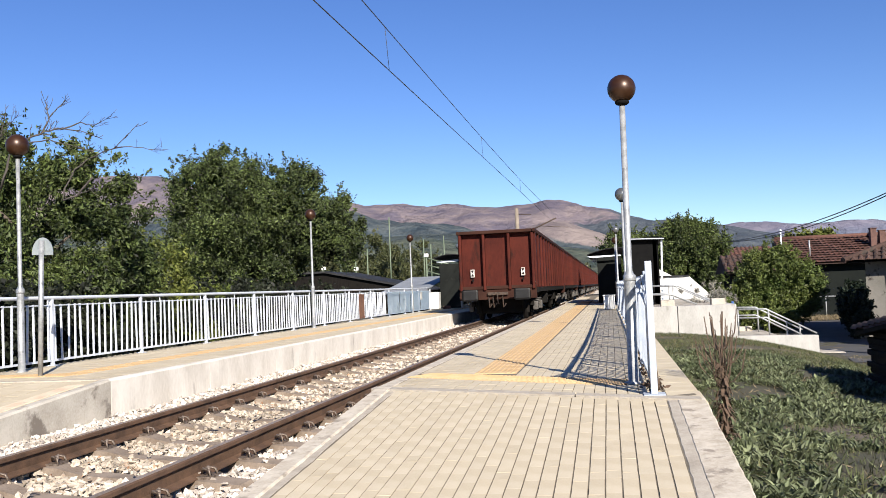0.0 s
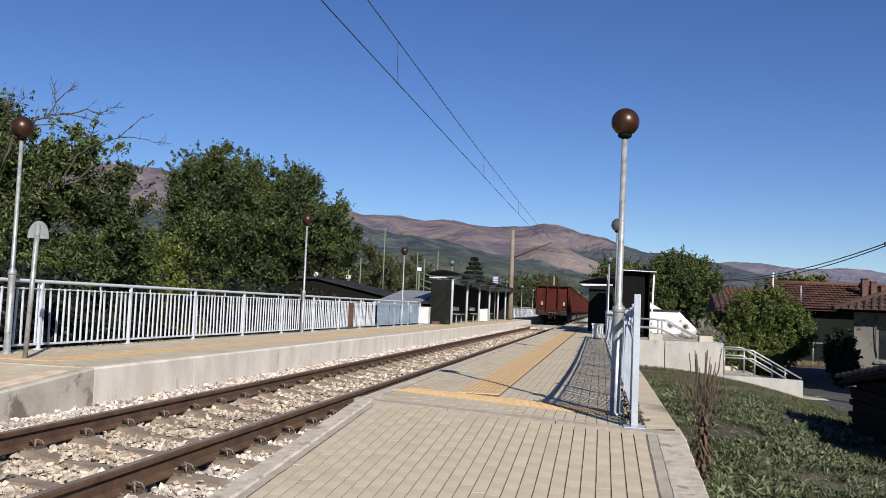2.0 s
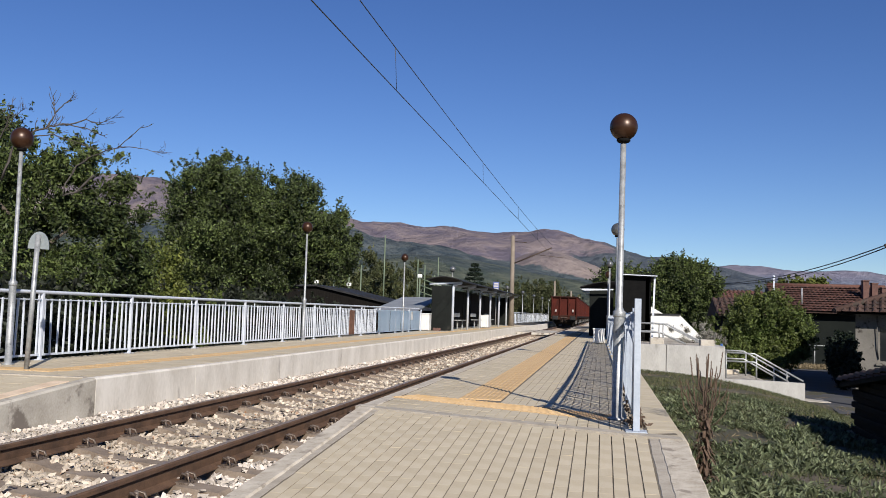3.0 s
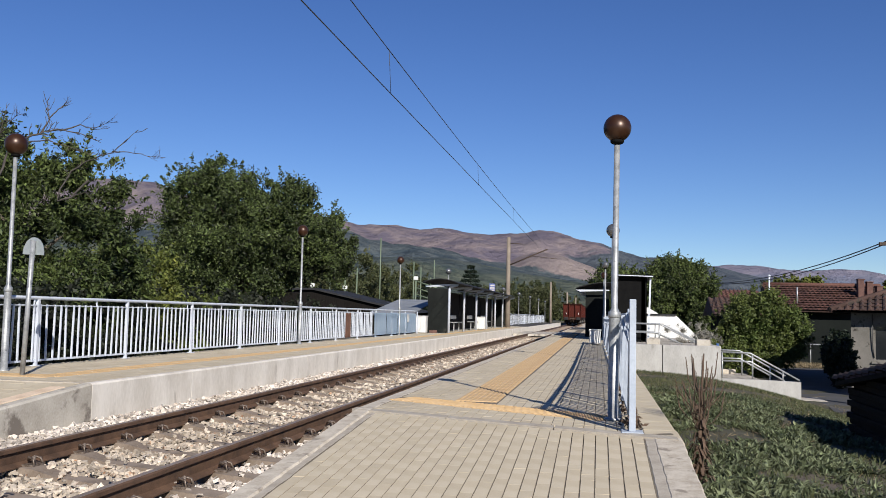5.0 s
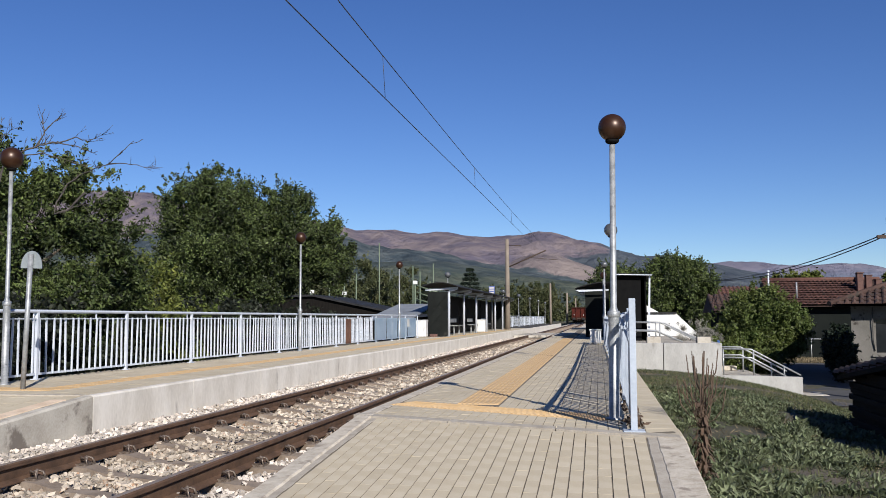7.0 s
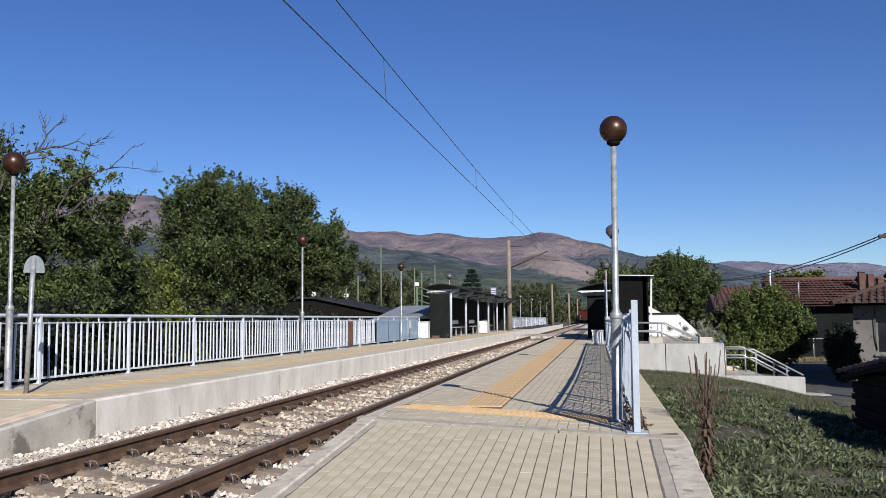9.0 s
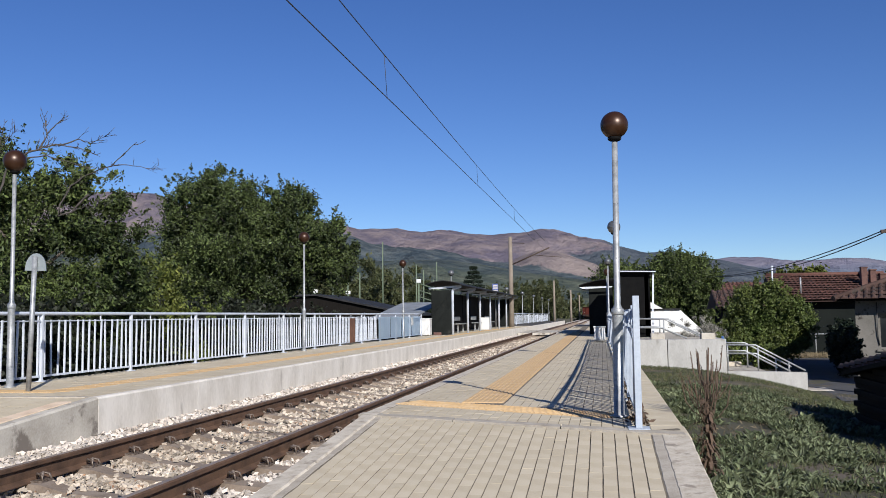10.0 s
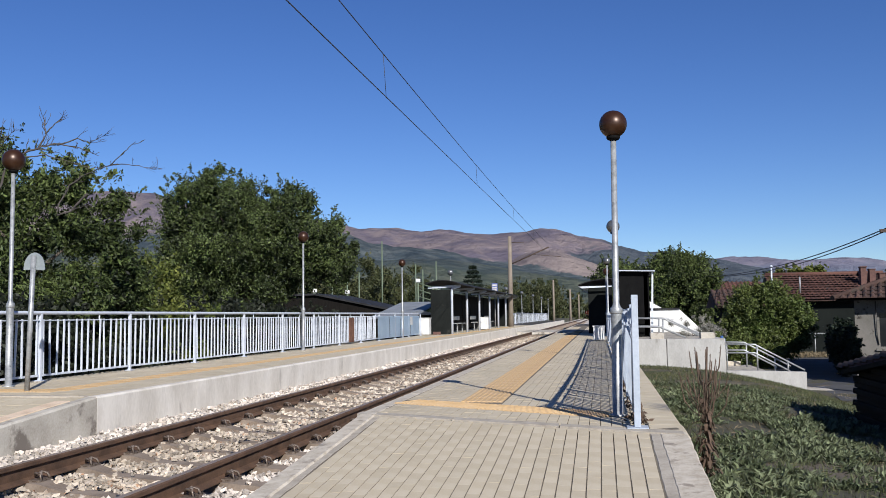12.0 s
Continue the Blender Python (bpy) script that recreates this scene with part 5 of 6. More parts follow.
cw = cable("contact_wire", "dark overhead contact wire with droppers above the track", [(0.1, y, zc(y)) for y in [-30, -10] + list(range(0, 63, 4)) + [62.7]], 0.0085, "overhead line")
mw = cable("messenger_wire", "dark messenger wire above the contact wire", [(0.1, y, zm(y)) for y in list(range(-30, 62, 3)) + [62.7]], 0.0085, "overhead line")
for y in (2.5, 14.2, 25.9, 37.5, 49):
    bm = bm_new()
    tube(bm, [(0.1, y, zc(y)), (0.1, y - 0.2, zm(y - 0.2))], 0.005, 5)
    part("dropper", bm, M["cable"], cw)


def mast(x, y, h, arm, label, r=0.16):
    t = thing("catenary_mast", label, "mast", pose(x, y, -0.3), "catenary masts")
    bm = bm_new()
    lathe(bm, [(r * 1.25, 0), (r, h * 0.5), (r * 0.8, h)], 14)
    part("pole", bm, M["polecon"], t)
    if arm:
        bm = bm_new()
        tube(bm, [(0.1, 0, 5.0), (2.75, 0, 6.15)], 0.05, 6)
        tube(bm, [(0.1, 0, 6.55), (1.0, 0, 6.5)], 0.03, 6)
        tube(bm, [(1.6, 0, 5.65), (3.6, 0, 5.45)], 0.022, 6)
        part("cantilever", bm, M["iron"], t, "rusty steel cantilever")


mast(-2.62, 62.7, 6.98, True, "tall concrete catenary mast with a steel cantilever")
mast(-2.5, 118, 5.9, False, "concrete catenary mast beside the track", 0.14)
mast(-2.3, 175, 6.2, False, "concrete catenary mast beside the track", 0.2)
mast(-2.3, 240, 6.6, False, "concrete catenary mast beside the track", 0.2)

# utility poles and the cables over the road
for x, y, h in ((12.12, 27.0, 5.35), (10.3, 63.0, 5.0)):
    t = thing("utility_pole", "weathered wooden utility pole with a short crossarm", "pole", pose(x, y, -1.36), "utility poles")
    bm = bm_new()
    lathe(bm, [(0.13, 0), (0.10, h * 0.6), (0.085, h)], 10)
    part("pole", bm, M["deadwood"], t)
    bm = bm_new()
    bbox(bm, -0.35, 0.35, -0.05, 0.05, h - 0.62, h - 0.52, 0.01)
    part("crossarm", bm, M["iron"], t)
for dz, dx in ((0, 0), (-0.10, 0.12)):
    cable("power_cable", "black sagging power cable over the road", [(12.0 + dx - 0.0483 * (y - 27), y, 3.10 + dz * (1 - (y - 41) ** 2 / 230) + (0.0021 if y < 41 else 0.0009) * (y - 41) ** 2) for y in [27 + 36.0 * k / 20 for k in range(21)]], 0.017, "power cables")


t = thing("flagpole", "thin white metal pole beside the tiled roof", "pole", pose(13.40, 53.4, -1.36))
bm = bm_new()
tube(bm, [(0, 0, 0), (0, 0, 5.0)], 0.045, 8)
part("pole", bm, M["whitepaint"], t)
bm = bm_new()
lathe(bm, [(0.03, 5.0), (0.075, 5.04), (0.075, 5.1), (0.02, 5.15)], 10)
part("finial", bm, M["whitepaint"], t)


# ---- trees and plants ----
tree("tree", "dense dark green broadleaf tree behind the fence", (-8.0, 15.5, 0),
     [(-1.6, 0.5, 3.7, 1.6, 1.7, 1.45), (-0.1, 0.2, 2.9, 1.1, 1.4, 1.2), (0.95, 0, 3.4, 1.05, 1.2, 1.1), (1.8, 0.2, 3.0, 0.85, 1.1, 1.15), (2.0, 0.2, 1.6, 0.7, 1.2, 1.1), (-0.4, -0.4, 1.5, 2.3, 1.5, 1.5), (-3.3, 0, 2.6, 2.0, 2.0, 2.0), (1.2, 0, 1.1, 1.2, 1.3, 1.1)],
     150000, 0.052, M["leaf_mid"], 0.2, group="trees", seed=2, hollow=0.25, aspect=0.40)
tree("bush", "yellowing dense shrub under the trees", (-6.6, 17.5, 0),
     [(0.3, 0, 1.15, 1.1, 1.2, 1.15), (-1.2, 0, 0.9, 1.0, 1.0, 1.2), (1.2, 0.6, 0.85, 0.7, 1.0, 0.75)], 26000, 0.045, M["leaf_olive"], 0.06, "bush", "bushes", 3, hollow=0.3)
tree("tree", "broad dark green orchard tree with an uneven crown", (-8.3, 28, 0),
     [(-1.75, 0, 4.75, 1.0, 1.5, 1.45), (-0.6, 0, 4.85, 1.05, 1.6, 1.35), (0.4, 0, 4.3, 1.0, 1.6, 1.3), (1.4, 0, 4.35, 1.15, 1.6, 1.25), (2.5, 0, 3.85, 1.0, 1.4, 1.25), (3.15, 0, 3.1, 0.8, 1.3, 1.2), (2.7, 0, 2.8, 0.95, 1.4, 0.85),
      (-0.5, -0.5, 2.8, 2.4, 1.8, 1.9), (1.3, -0.2, 3.0, 1.4, 1.6, 1.15), (-2.15, 0, 3.3, 0.85, 1.4, 1.7), (-1.7, 0, 1.6, 1.3, 1.5, 1.4), (-0.2, -0.3, 1.6, 1.3, 1.6, 1.3)], 210000, 0.056, M["leaf_dark"], 0.24, group="trees", seed=5, hollow=0.22, aspect=0.42)
tree("tree", "greyish green tree between the larger trees", (-10.3, 24, 0),
     [(0, 0, 1.6, 1.4, 1.6, 1.6), (0.8, 0, 1.0, 1.5, 1.5, 1.1)], 26000, 0.055, M["leaf_olive"], 0.14, group="trees", seed=8, hollow=0.3)
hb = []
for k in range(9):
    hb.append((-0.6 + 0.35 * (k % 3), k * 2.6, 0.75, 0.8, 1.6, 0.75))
# hedge leaves carry their shade as near-black colour
tree("hedge", "overgrown hedge behind the picket fence, shade painted into its leaves", (-5.6, 6.0, 0), hb, 60000, 0.06, M["leaf_hedge_shaded"], 0.05, "hedge", "bushes", 11, hollow=0.2)

# bare branches over the crown
db = thing("dead_branches", "bare grey dead branches above the tree crown", "branches", pose(-6.2, 13.95, 0))
rr = random.Random(21)


def dead_branch(stem, r, shoots, spread=0.30):
    """A thin crooked limb along the stem with short forked twigs."""
    bm = bm_new()
    pts = [Vector((x + 6.2, 0.12 * math.sin(3 * x), z)) for x, z in stem]
    fine = []
    for a, b in zip(pts, pts[1:]):
        for k in range(4):
            fine.append(a.lerp(b, k / 4) + Vector((rr.uniform(-1, 1), rr.uniform(-1, 1), rr.uniform(-1, 1))) * 0.012)
    fine.append(pts[-1])
    n = len(fine)
    tube(bm, fine, r, 6, radii=[r * (1 - 0.75 * k / (n - 1)) for k in range(n)])
    for _ in range(shoots):
        k = rr.randrange(n // 3, n)
        d = (fine[min(k + 1, n - 1)] - fine[k - 1]).normalized()
        q, g = fine[k].copy(), d + Vector((rr.uniform(-0.6, 0.6), rr.uniform(-0.6, 0.6), rr.uniform(-0.5, 0.9)))
        l = spread * rr.uniform(0.4, 1.0)
        path = [q]
        for i in range(4):
            g = g + Vector((rr.uniform(-1, 1), rr.uniform(-1, 1), rr.uniform(-0.8, 1))) * 0.35
            q = q + g.normalized() * l / 4
            path.append(q.copy())
        tube(bm, path, r * 0.3, 4, radii=[r * 0.34, r * 0.28, r * 0.24, r * 0.2, r * 0.14])
        e = path[2] + (g.normalized() + Vector((rr.uniform(-0.8, 0.8), 0, rr.uniform(-0.4, 0.9)))) * l * 0.35
        tube(bm, [path[2], e], r * 0.2, 4)
    part("branch", bm, M["deadwood"], db)


for stem, r, shoots in (([(-7.3, 3.3), (-7.0, 4.0), (-6.6, 4.2), (-6.35, 4.3), (-6.15, 4.36), (-5.75, 4.3), (-5.4, 4.16)], 0.026, 18),
                        ([(-6.42, 4.27), (-6.3, 4.52), (-6.34, 4.88)], 0.020, 9), ([(-6.3, 4.55), (-6.15, 4.74), (-5.96, 4.84)], 0.014, 7),
                        ([(-6.1, 4.34), (-5.75, 4.45), (-5.45, 4.36), (-5.13, 4.44)], 0.015, 12),
                        ([(-6.9, 4.1), (-6.3, 4.15), (-5.85, 4.02), (-5.5, 3.9)], 0.014, 9),
                        ([(-5.5, 3.42), (-5.85, 3.1), (-6.09, 3.03), (-6.06, 3.26), (-5.88, 3.58), (-5.54, 3.78), (-4.92, 3.9), (-4.68, 4.1), (-4.46, 4.30)], 0.020, 12),
                        ([(-4.95, 3.9), (-4.5, 3.88), (-4.13, 3.80)], 0.011, 9), ([(-5.88, 3.1), (-5.55, 3.2), (-5.35, 3.0)], 0.009, 3),
                        ([(-7.6, 3.8), (-7.25, 4.35), (-7.15, 4.7)], 0.016, 12), ([(-7.4, 4.2), (-7.0, 4.5), (-6.85, 4.62)], 0.012, 8)):
    dead_branch(stem, r, shoots)

# trees past the landing and by the houses
tree("tree", "round green walnut tree beyond the landing", (9.2, 60, -1.3),
     [(-0.8, 0, 4.6, 2.0, 2.0, 1.8), (0.6, 0, 4.2, 1.6, 2.0, 1.8), (-1.6, 0, 2.6, 2.1, 2.0, 1.8), (0.8, 0, 2.4, 1.5, 1.8, 1.7)], 95000, 0.078, M["leaf_mid"], 0.22, group="trees", seed=13, hollow=0.22)
tree("tree", "round green tree beyond the landing", (5.4, 66, -1.3),
     [(-0.4, 0, 4.8, 1.9, 2.0, 1.7), (0.8, 0, 3.6, 1.9, 2.0, 2.0)], 45000, 0.078, M["leaf_mid"], 0.2, group="trees", seed=14, hollow=0.25)
tree("tree", "bushy green fruit tree at the roadside", (11.1, 43, -1.35),
     [(0, 0, 2.6, 1.5, 1.4, 1.3), (1.0, 0, 1.9, 1.2, 1.3, 1.2), (-1.0, 0, 1.8, 1.2, 1.3, 1.3), (0.2, -0.3, 1.0, 1.7, 1.3, 0.9)], 60000, 0.062, M["leaf_bright"], 0.1, group="trees", seed=15, hollow=0.4)
# the dark needle colour stands in for the shade on this hedge
tree("hedge", "clipped hedge beside the white house, shade put into its leaf colour", (12.70, 34.9, -1.35),
     [(-0.05, 0.0, 1.0, 0.46, 0.7, 0.95), (0.08, 1.0, 1.2, 0.46, 0.8, 0.9)], 26000, 0.06, M["conifer"], 0.06, "hedge", "bushes", 16)
tree("bush", "low green bush at the foot of the landing", (8.7, 40, -1.35),
     [(0, 0, 0.8, 1.2, 1.0, 0.8), (1.6, 0, 0.7, 1.0, 1.0, 0.6)], 9000, 0.07, M["leaf_bright"], 0.05, "bush", "bushes", 17)
tree("bush", "sparse grey-green twiggy shrub behind the wall", (6.9, 33.5, -0.5),
     [(0, 0, 1.15, 0.95, 0.8, 0.55), (0.7, 0, 0.95, 0.6, 0.7, 0.4)], 3600, 0.05, M["greybush"], 0.04, "bush", "bushes", 18, 0.18)
tree("tree", "tree top seen behind the tiled roof", (19, 75, -1.3), [(0, 0, 4.7, 2.6, 2.0, 1.3)], 5000, 0.16, M["leaf_olive"], 0.2, group="trees", seed=19)
tree("tree", "tree top seen behind the chimneys", (26.2, 70, -1.3), [(0, 0, 4.4, 1.6, 1.6, 1.8)], 3000, 0.16, M["leaf_olive"], 0.2, group="trees", seed=20)

# added tree outside the view, there only to cast shade on hedge and road
tree("tree", "unseen round green tree, added to shade the hedge and road", (15.7, 28.2, -1.35),
     [(0, 0, 4.2, 1.2, 1.5, 1.5), (0.3, 0.4, 3.3, 1.1, 1.4, 1.3), (-0.4, -0.4, 3.2, 1.0, 1.3, 1.2)], 24000, 0.10, M["leaf_mid"], 0.2, group="trees", seed=23, hollow=0.25)

# woods along the line
wb = []
rr = random.Random(4)
for k in range(34):
    wb.append((rr.uniform(-5, 3.2), rr.uniform(-2, 22), rr.uniform(1.2, 4.6), rr.uniform(1.6, 2.6), rr.uniform(2, 3), rr.uniform(1.8, 2.6)))
ob = part("wood", None, None, me=crown("wood", [(b[0] - 7, b[1] + 130, *b[2:]) for b in wb], 80000, 0.125, M["leaf_far"]))
tagged(ob, "row of green trees along the line", "trees", kind="stuff")
wb = [(-20 + rr.uniform(-9, 6.5), 72 + rr.uniform(0, 30), rr.uniform(1, 4.5), rr.uniform(1.8, 3), rr.uniform(2, 3), rr.uniform(1.6, 2.8)) for k in range(30)]
ob = part("wood", None, None, me=crown("wood", wb, 80000, 0.12, M["leaf_far"]))
tagged(ob, "belt of green trees behind the sheds", "trees", kind="stuff")
wb = [(rr.uniform(-160, 90), rr.uniform(230, 420), rr.uniform(0, 4.5), rr.uniform(5, 9), rr.uniform(4, 8), rr.uniform(3, 6)) for k in range(90)]
ob = part("wood", None, None, me=crown("wood", wb, 40000, 0.6, M["leaf_far"]))
tagged(ob, "distant belt of trees across the valley", "trees", kind="stuff")


def conifer(x, y, z, h, r):
    t = thing("conifer", "dark pointed spruce tree", "tree", pose(x, y, z), "conifers")
    bm = bm_new()
    lathe(bm, [(0.16, 0), (0.1, h * 0.5), (0.02, h)], 8)
    part("trunk", bm, M["bark"], t)
    pts = []
    for k in range(4600):
        u = rng.uniform(0.08, 1) ** 0.8
        lev = math.floor(u * 14) / 14
        rad = r * (1 - lev) ** 0.75 * rng.uniform(0.2, 1.08) ** 0.5
        a = rng.uniform(0, 6.28)
        pts.append((math.cos(a) * rad, math.sin(a) * rad, h * (lev + 0.03 - 0.06 * rad / r + rng.uniform(0, 0.03))))
    v, f = leaf_quads(np.array(pts), h * 0.028, aspect=0.35)
    part("crown", None, None, t, me=from_arrays("needles", v, f, M["conifer"]))


conifer(-8.9, 88, 0, 6.1, 2.3)
conifer(-16.0, 80, 0, 5.1, 1.9)
conifer(-12.3, 82, 0, 4.3, 1.5)

# green net poles behind the sheds
for x, y, h in ((-14.6, 55, 3.4), (-14.9, 60, 3.7), (-11.5, 52, 3.6), (-11.3, 54, 3.9), (-10.3, 56, 6.0), (-8.9, 60, 4.7), (-8.0, 58, 4.2), (-8.2, 64, 5.1), (-6.2, 52, 3.3), (-5.5, 53, 2.6), (-5.3, 60, 3.0)):
    t = thing("net_pole", "pale green steel net pole", "pole", pose(x, y, 0), "net poles")
    bm = bm_new()
    tube(bm, [(0, 0, 0), (0, 0, h)], 0.042, 8)
    part("pole", bm, M["greenpole"], t)
for x, y, h in ((-6.9, 51, 3.1), (-14.2, 54, 2.7), (-11.2, 51, 2.5)):
    t = thing("floodlight", "white floodlight on a pale pole", "lamp", pose(x, y, 0), "floodlights")
    bm = bm_new()
    tube(bm, [(0, 0, 0), (0, 0, h)], 0.05, 8)
    part("pole", bm, M["greenpole"], t)
    bm = bm_new()
    bbox(bm, -0.13, 0.13, -0.1, 0.1, h - 0.02, h + 0.2, 0.04)
    part("head", bm, M["plastic"], t)
br = thing("footbridge_rail", "pale green sloping stair railing beyond the shelter", "railing")
for dz in (0, 0.38, 0.78):
    bm = bm_new()
    tube(bm, [(-6.95, 51.2, 2.28 + dz), (-5.2, 51.2, 1.70 + dz)], 0.04, 6)
    part("bar", bm, M["greenpole"], br)

# wire fence by the far house
wf = thing("wire_fence", "low pale wire fence with steel posts at the roadside", "fence")
for k in range(5):
    bm = bm_new()
    tube(bm, [(14.2 + k * 0.9, 51, -1.36), (14.2 + k * 0.9, 51, -0.1)], 0.03, 6)
    part("post", bm, M["galv"], wf)
bm = bm_new()
tube(bm, [(13.4, 51, -0.12), (18.2, 51, -0.08)], 0.04, 6)
part("rail", bm, M["galv"], wf)
# dry grass edge of the road
n = 5000
p = np.stack([rng.uniform(10.5, 19, n), rng.uniform(49.6, 51.5, n), -1.33 + rng.uniform(0, 0.22, n)], 1)
v, f = leaf_quads(p, 0.09, up=2.0, aspect=0.12)
tagged(part("dry_grass", None, None, me=from_arrays("dry_grass", v, f, M["straw"])), "dry straw-coloured verge grass", "grass", kind="stuff")


def weeds():
    """Broad-leaved weeds and grass on the bank."""
    pts, sizes = [], []
    cl = []
    while len(cl) < 6000:
        x, y = rng.uniform(4.35, 13), rng.uniform(3.0, 20)
        if noise.fractal((x * 1.1, y * 0.75, 7.3), 0.7, 2.3, 4) > -0.20 + 0.09 * max(0, x - 5.0) + 0.03 * max(0, y - 8) and not (7.6 < x and 8.8 < y < 15.6):
            cl.append((x, y))
    V, F, k = [], [], 0
    for x, y in cl:
        z = gz(x, y) + 0.03
        m = rng.integers(7, 15)
        a = rng.uniform(0, 6.28, m)
        el = rng.uniform(0.15, 1.1, m)
        l = rng.uniform(0.026, 0.072, m) * rng.uniform(0.45, 1.5)
        w = l * rng.uniform(0.14, 0.26, m)
        ca, sa = np.cos(a), np.sin(a)
        ux, uy, uz = ca * np.cos(el), sa * np.cos(el), np.sin(el)
        b = np.stack([np.full(m, x) + rng.uniform(-0.07, 0.07, m), np.full(m, y) + rng.uniform(-0.07, 0.07, m), np.full(m, z - 0.02)], 1)
        d = np.stack([ux, uy, uz], 1) * l[:, None]
        s = np.stack([-sa, ca, np.zeros(m)], 1) * w[:, None]
        tip = b + d * 1.75 - np.array([0, 0, 1]) * (l * 0.35)[:, None]
        q = np.stack([b, b + d - s, tip, b + d + s], 1).reshape(-1, 3)
        V.append(q)
        F.append(np.arange(4 * m).reshape(-1, 4) + k)
        k += 4 * m
    tagged(part("weeds", None, None, me=from_arrays("weeds", np.concatenate(V), np.concatenate(F), M["weed"])), "broad-leaved green weeds on the bank", "weeds", kind="stuff")
    n = 60000
    x, y = rng.uniform(4.3, 13, n), rng.uniform(2.5, 29, n)
    keep = np.array([noise.noise((a * 0.5, b * 0.4, 9.0)) > -0.25 and not (7.6 < a and 8.8 < b < 15.6) and not (a > 10 and b > 25) for a, b in zip(x, y)])
    x, y = x[keep], y[keep]
    z = np.array([gz(a, b) for a, b in zip(x, y)]) + 0.02
    v, f = leaf_quads(np.stack([x, y, z], 1), 0.055, up=1.6, aspect=0.10)
    tagged(part("grass", None, None, me=from_arrays("grass_blades", v, f, M["blade"])), "short green grass blades on the bank", "grass", kind="stuff")
    n = 9000
    x, y = rng.uniform(4.3, 12, n), rng.uniform(2.5, 28, n)
    z = np.array([gz(a, b) for a, b in zip(x, y)]) + 0.015
    v, f = leaf_quads(np.stack([x, y, z], 1), 0.05, up=0.6, aspect=0.09)
    tagged(part("dry_grass", None, None, me=from_arrays("dry_blades", v, f, M["straw"])), "dry straw-coloured grass among the weeds", "grass", kind="stuff")


weeds()


def mullein():
    """A dead candelabra-like stalk with upright branches and hanging dry leaves."""
    t = thing("dead_mullein", "tall dead brown mullein stalk with many upright branches", "plant", pose(4.58, 7.0, gz(4.58, 7.0)))
    rr = random.Random(31)
    bm = bm_new()
    tube(bm, [(0, 0, 0), (0.02, 0, 0.35), (0.01, 0.01, 0.75), (0.03, 0, 1.12)], 0.02, 7, radii=[0.02, 0.016, 0.012, 0.006])
    part("stem", bm, M["thistle"], t)
    for k in range(40):
        z = 0.44 + 0.37 * rr.random()
        a = rr.uniform(0, 6.28)
        s = 0.185 * rr.uniform(0.2, 1.1)
        l = rr.uniform(0.07, 0.20)
        dx, dy = math.cos(a) * s, math.sin(a) * s
        bm = bm_new()
        pts = [(0, 0, z), (dx * 0.55, dy * 0.55, z + 0.05), (dx * 0.92, dy * 0.92, z + 0.14), (dx * 1.1, dy * 1.1, z + 0.14 + l)]
        tube(bm, pts, 0.008, 5, radii=[0.003, 0.004, 0.0055, 0.003])
        for i in range(14):
            q = Vector(pts[2]).lerp(Vector(pts[3]), i / 14)
            b2 = Vector((rr.uniform(-1, 1), rr.uniform(-1, 1), rr.uniform(-0.2, 0.6))) * 0.008
            tube(bm, [q, q + b2 * 1.2], 0.0025, 4)
        part("branch", bm, M["thistle"], t)
    bm = bm_new()
    for k in range(260):
        z = rr.uniform(0.02, 0.66)
        a = rr.uniform(0, 6.28)
        d = Vector((math.cos(a), math.sin(a), 0))
        s = Vector((-d.y, d.x, rr.uniform(-0.5, 0.5))) * rr.uniform(0.005, 0.017)
        l = rr.uniform(0.04, 0.13) * (1.25 - z)
        p0 = Vector((0, 0, z))
        p1 = p0 + d * l * rr.uniform(0.5, 0.8) + Vector((0, 0, rr.uniform(0.0, 0.04)))
        p2 = p1 + d * l * rr.uniform(-0.2, 0.5) - Vector((0, 0, l * rr.uniform(0.2, 0.9))) + s * rr.uniform(-2, 2)
        vs = [bm.verts.new(q) for q in (p0, p1 - s, p1 + s, p2 - s * 0.6, p2 + s * 0.6)]
        bm.faces.new((vs[0], vs[1], vs[2]))
        bm.faces.new((vs[1], vs[3], vs[4], vs[2]))
    part("dry_foliage", bm, M["thistle"], t)


mullein()


# ---- train ----
def wheelset_mesh():
    bm = bm_new()
    rot = pose(0, 0, 0, 0, 90, 0)
    for s in (-1, 1):
        t = bmesh.new()
        lathe(t, [(0.05, -0.07), (0.46, -0.07), (0.47, -0.045), (0.47, 0.03), (0.44, 0.065), (0.36, 0.05), (0.12, 0.02), (0.10, 0.09)], 22)
        merge(bm, t, pose(s * 0.76, 0, 0) @ rot @ pose(0, 0, 0, 0, 0, 0))
    t = bmesh.new()
    lathe(t, [(0.075, -0.8), (0.075, 0.8)], 10)
    merge(bm, t, rot)
    return mesh_of("wheelset", bm, M["under"])


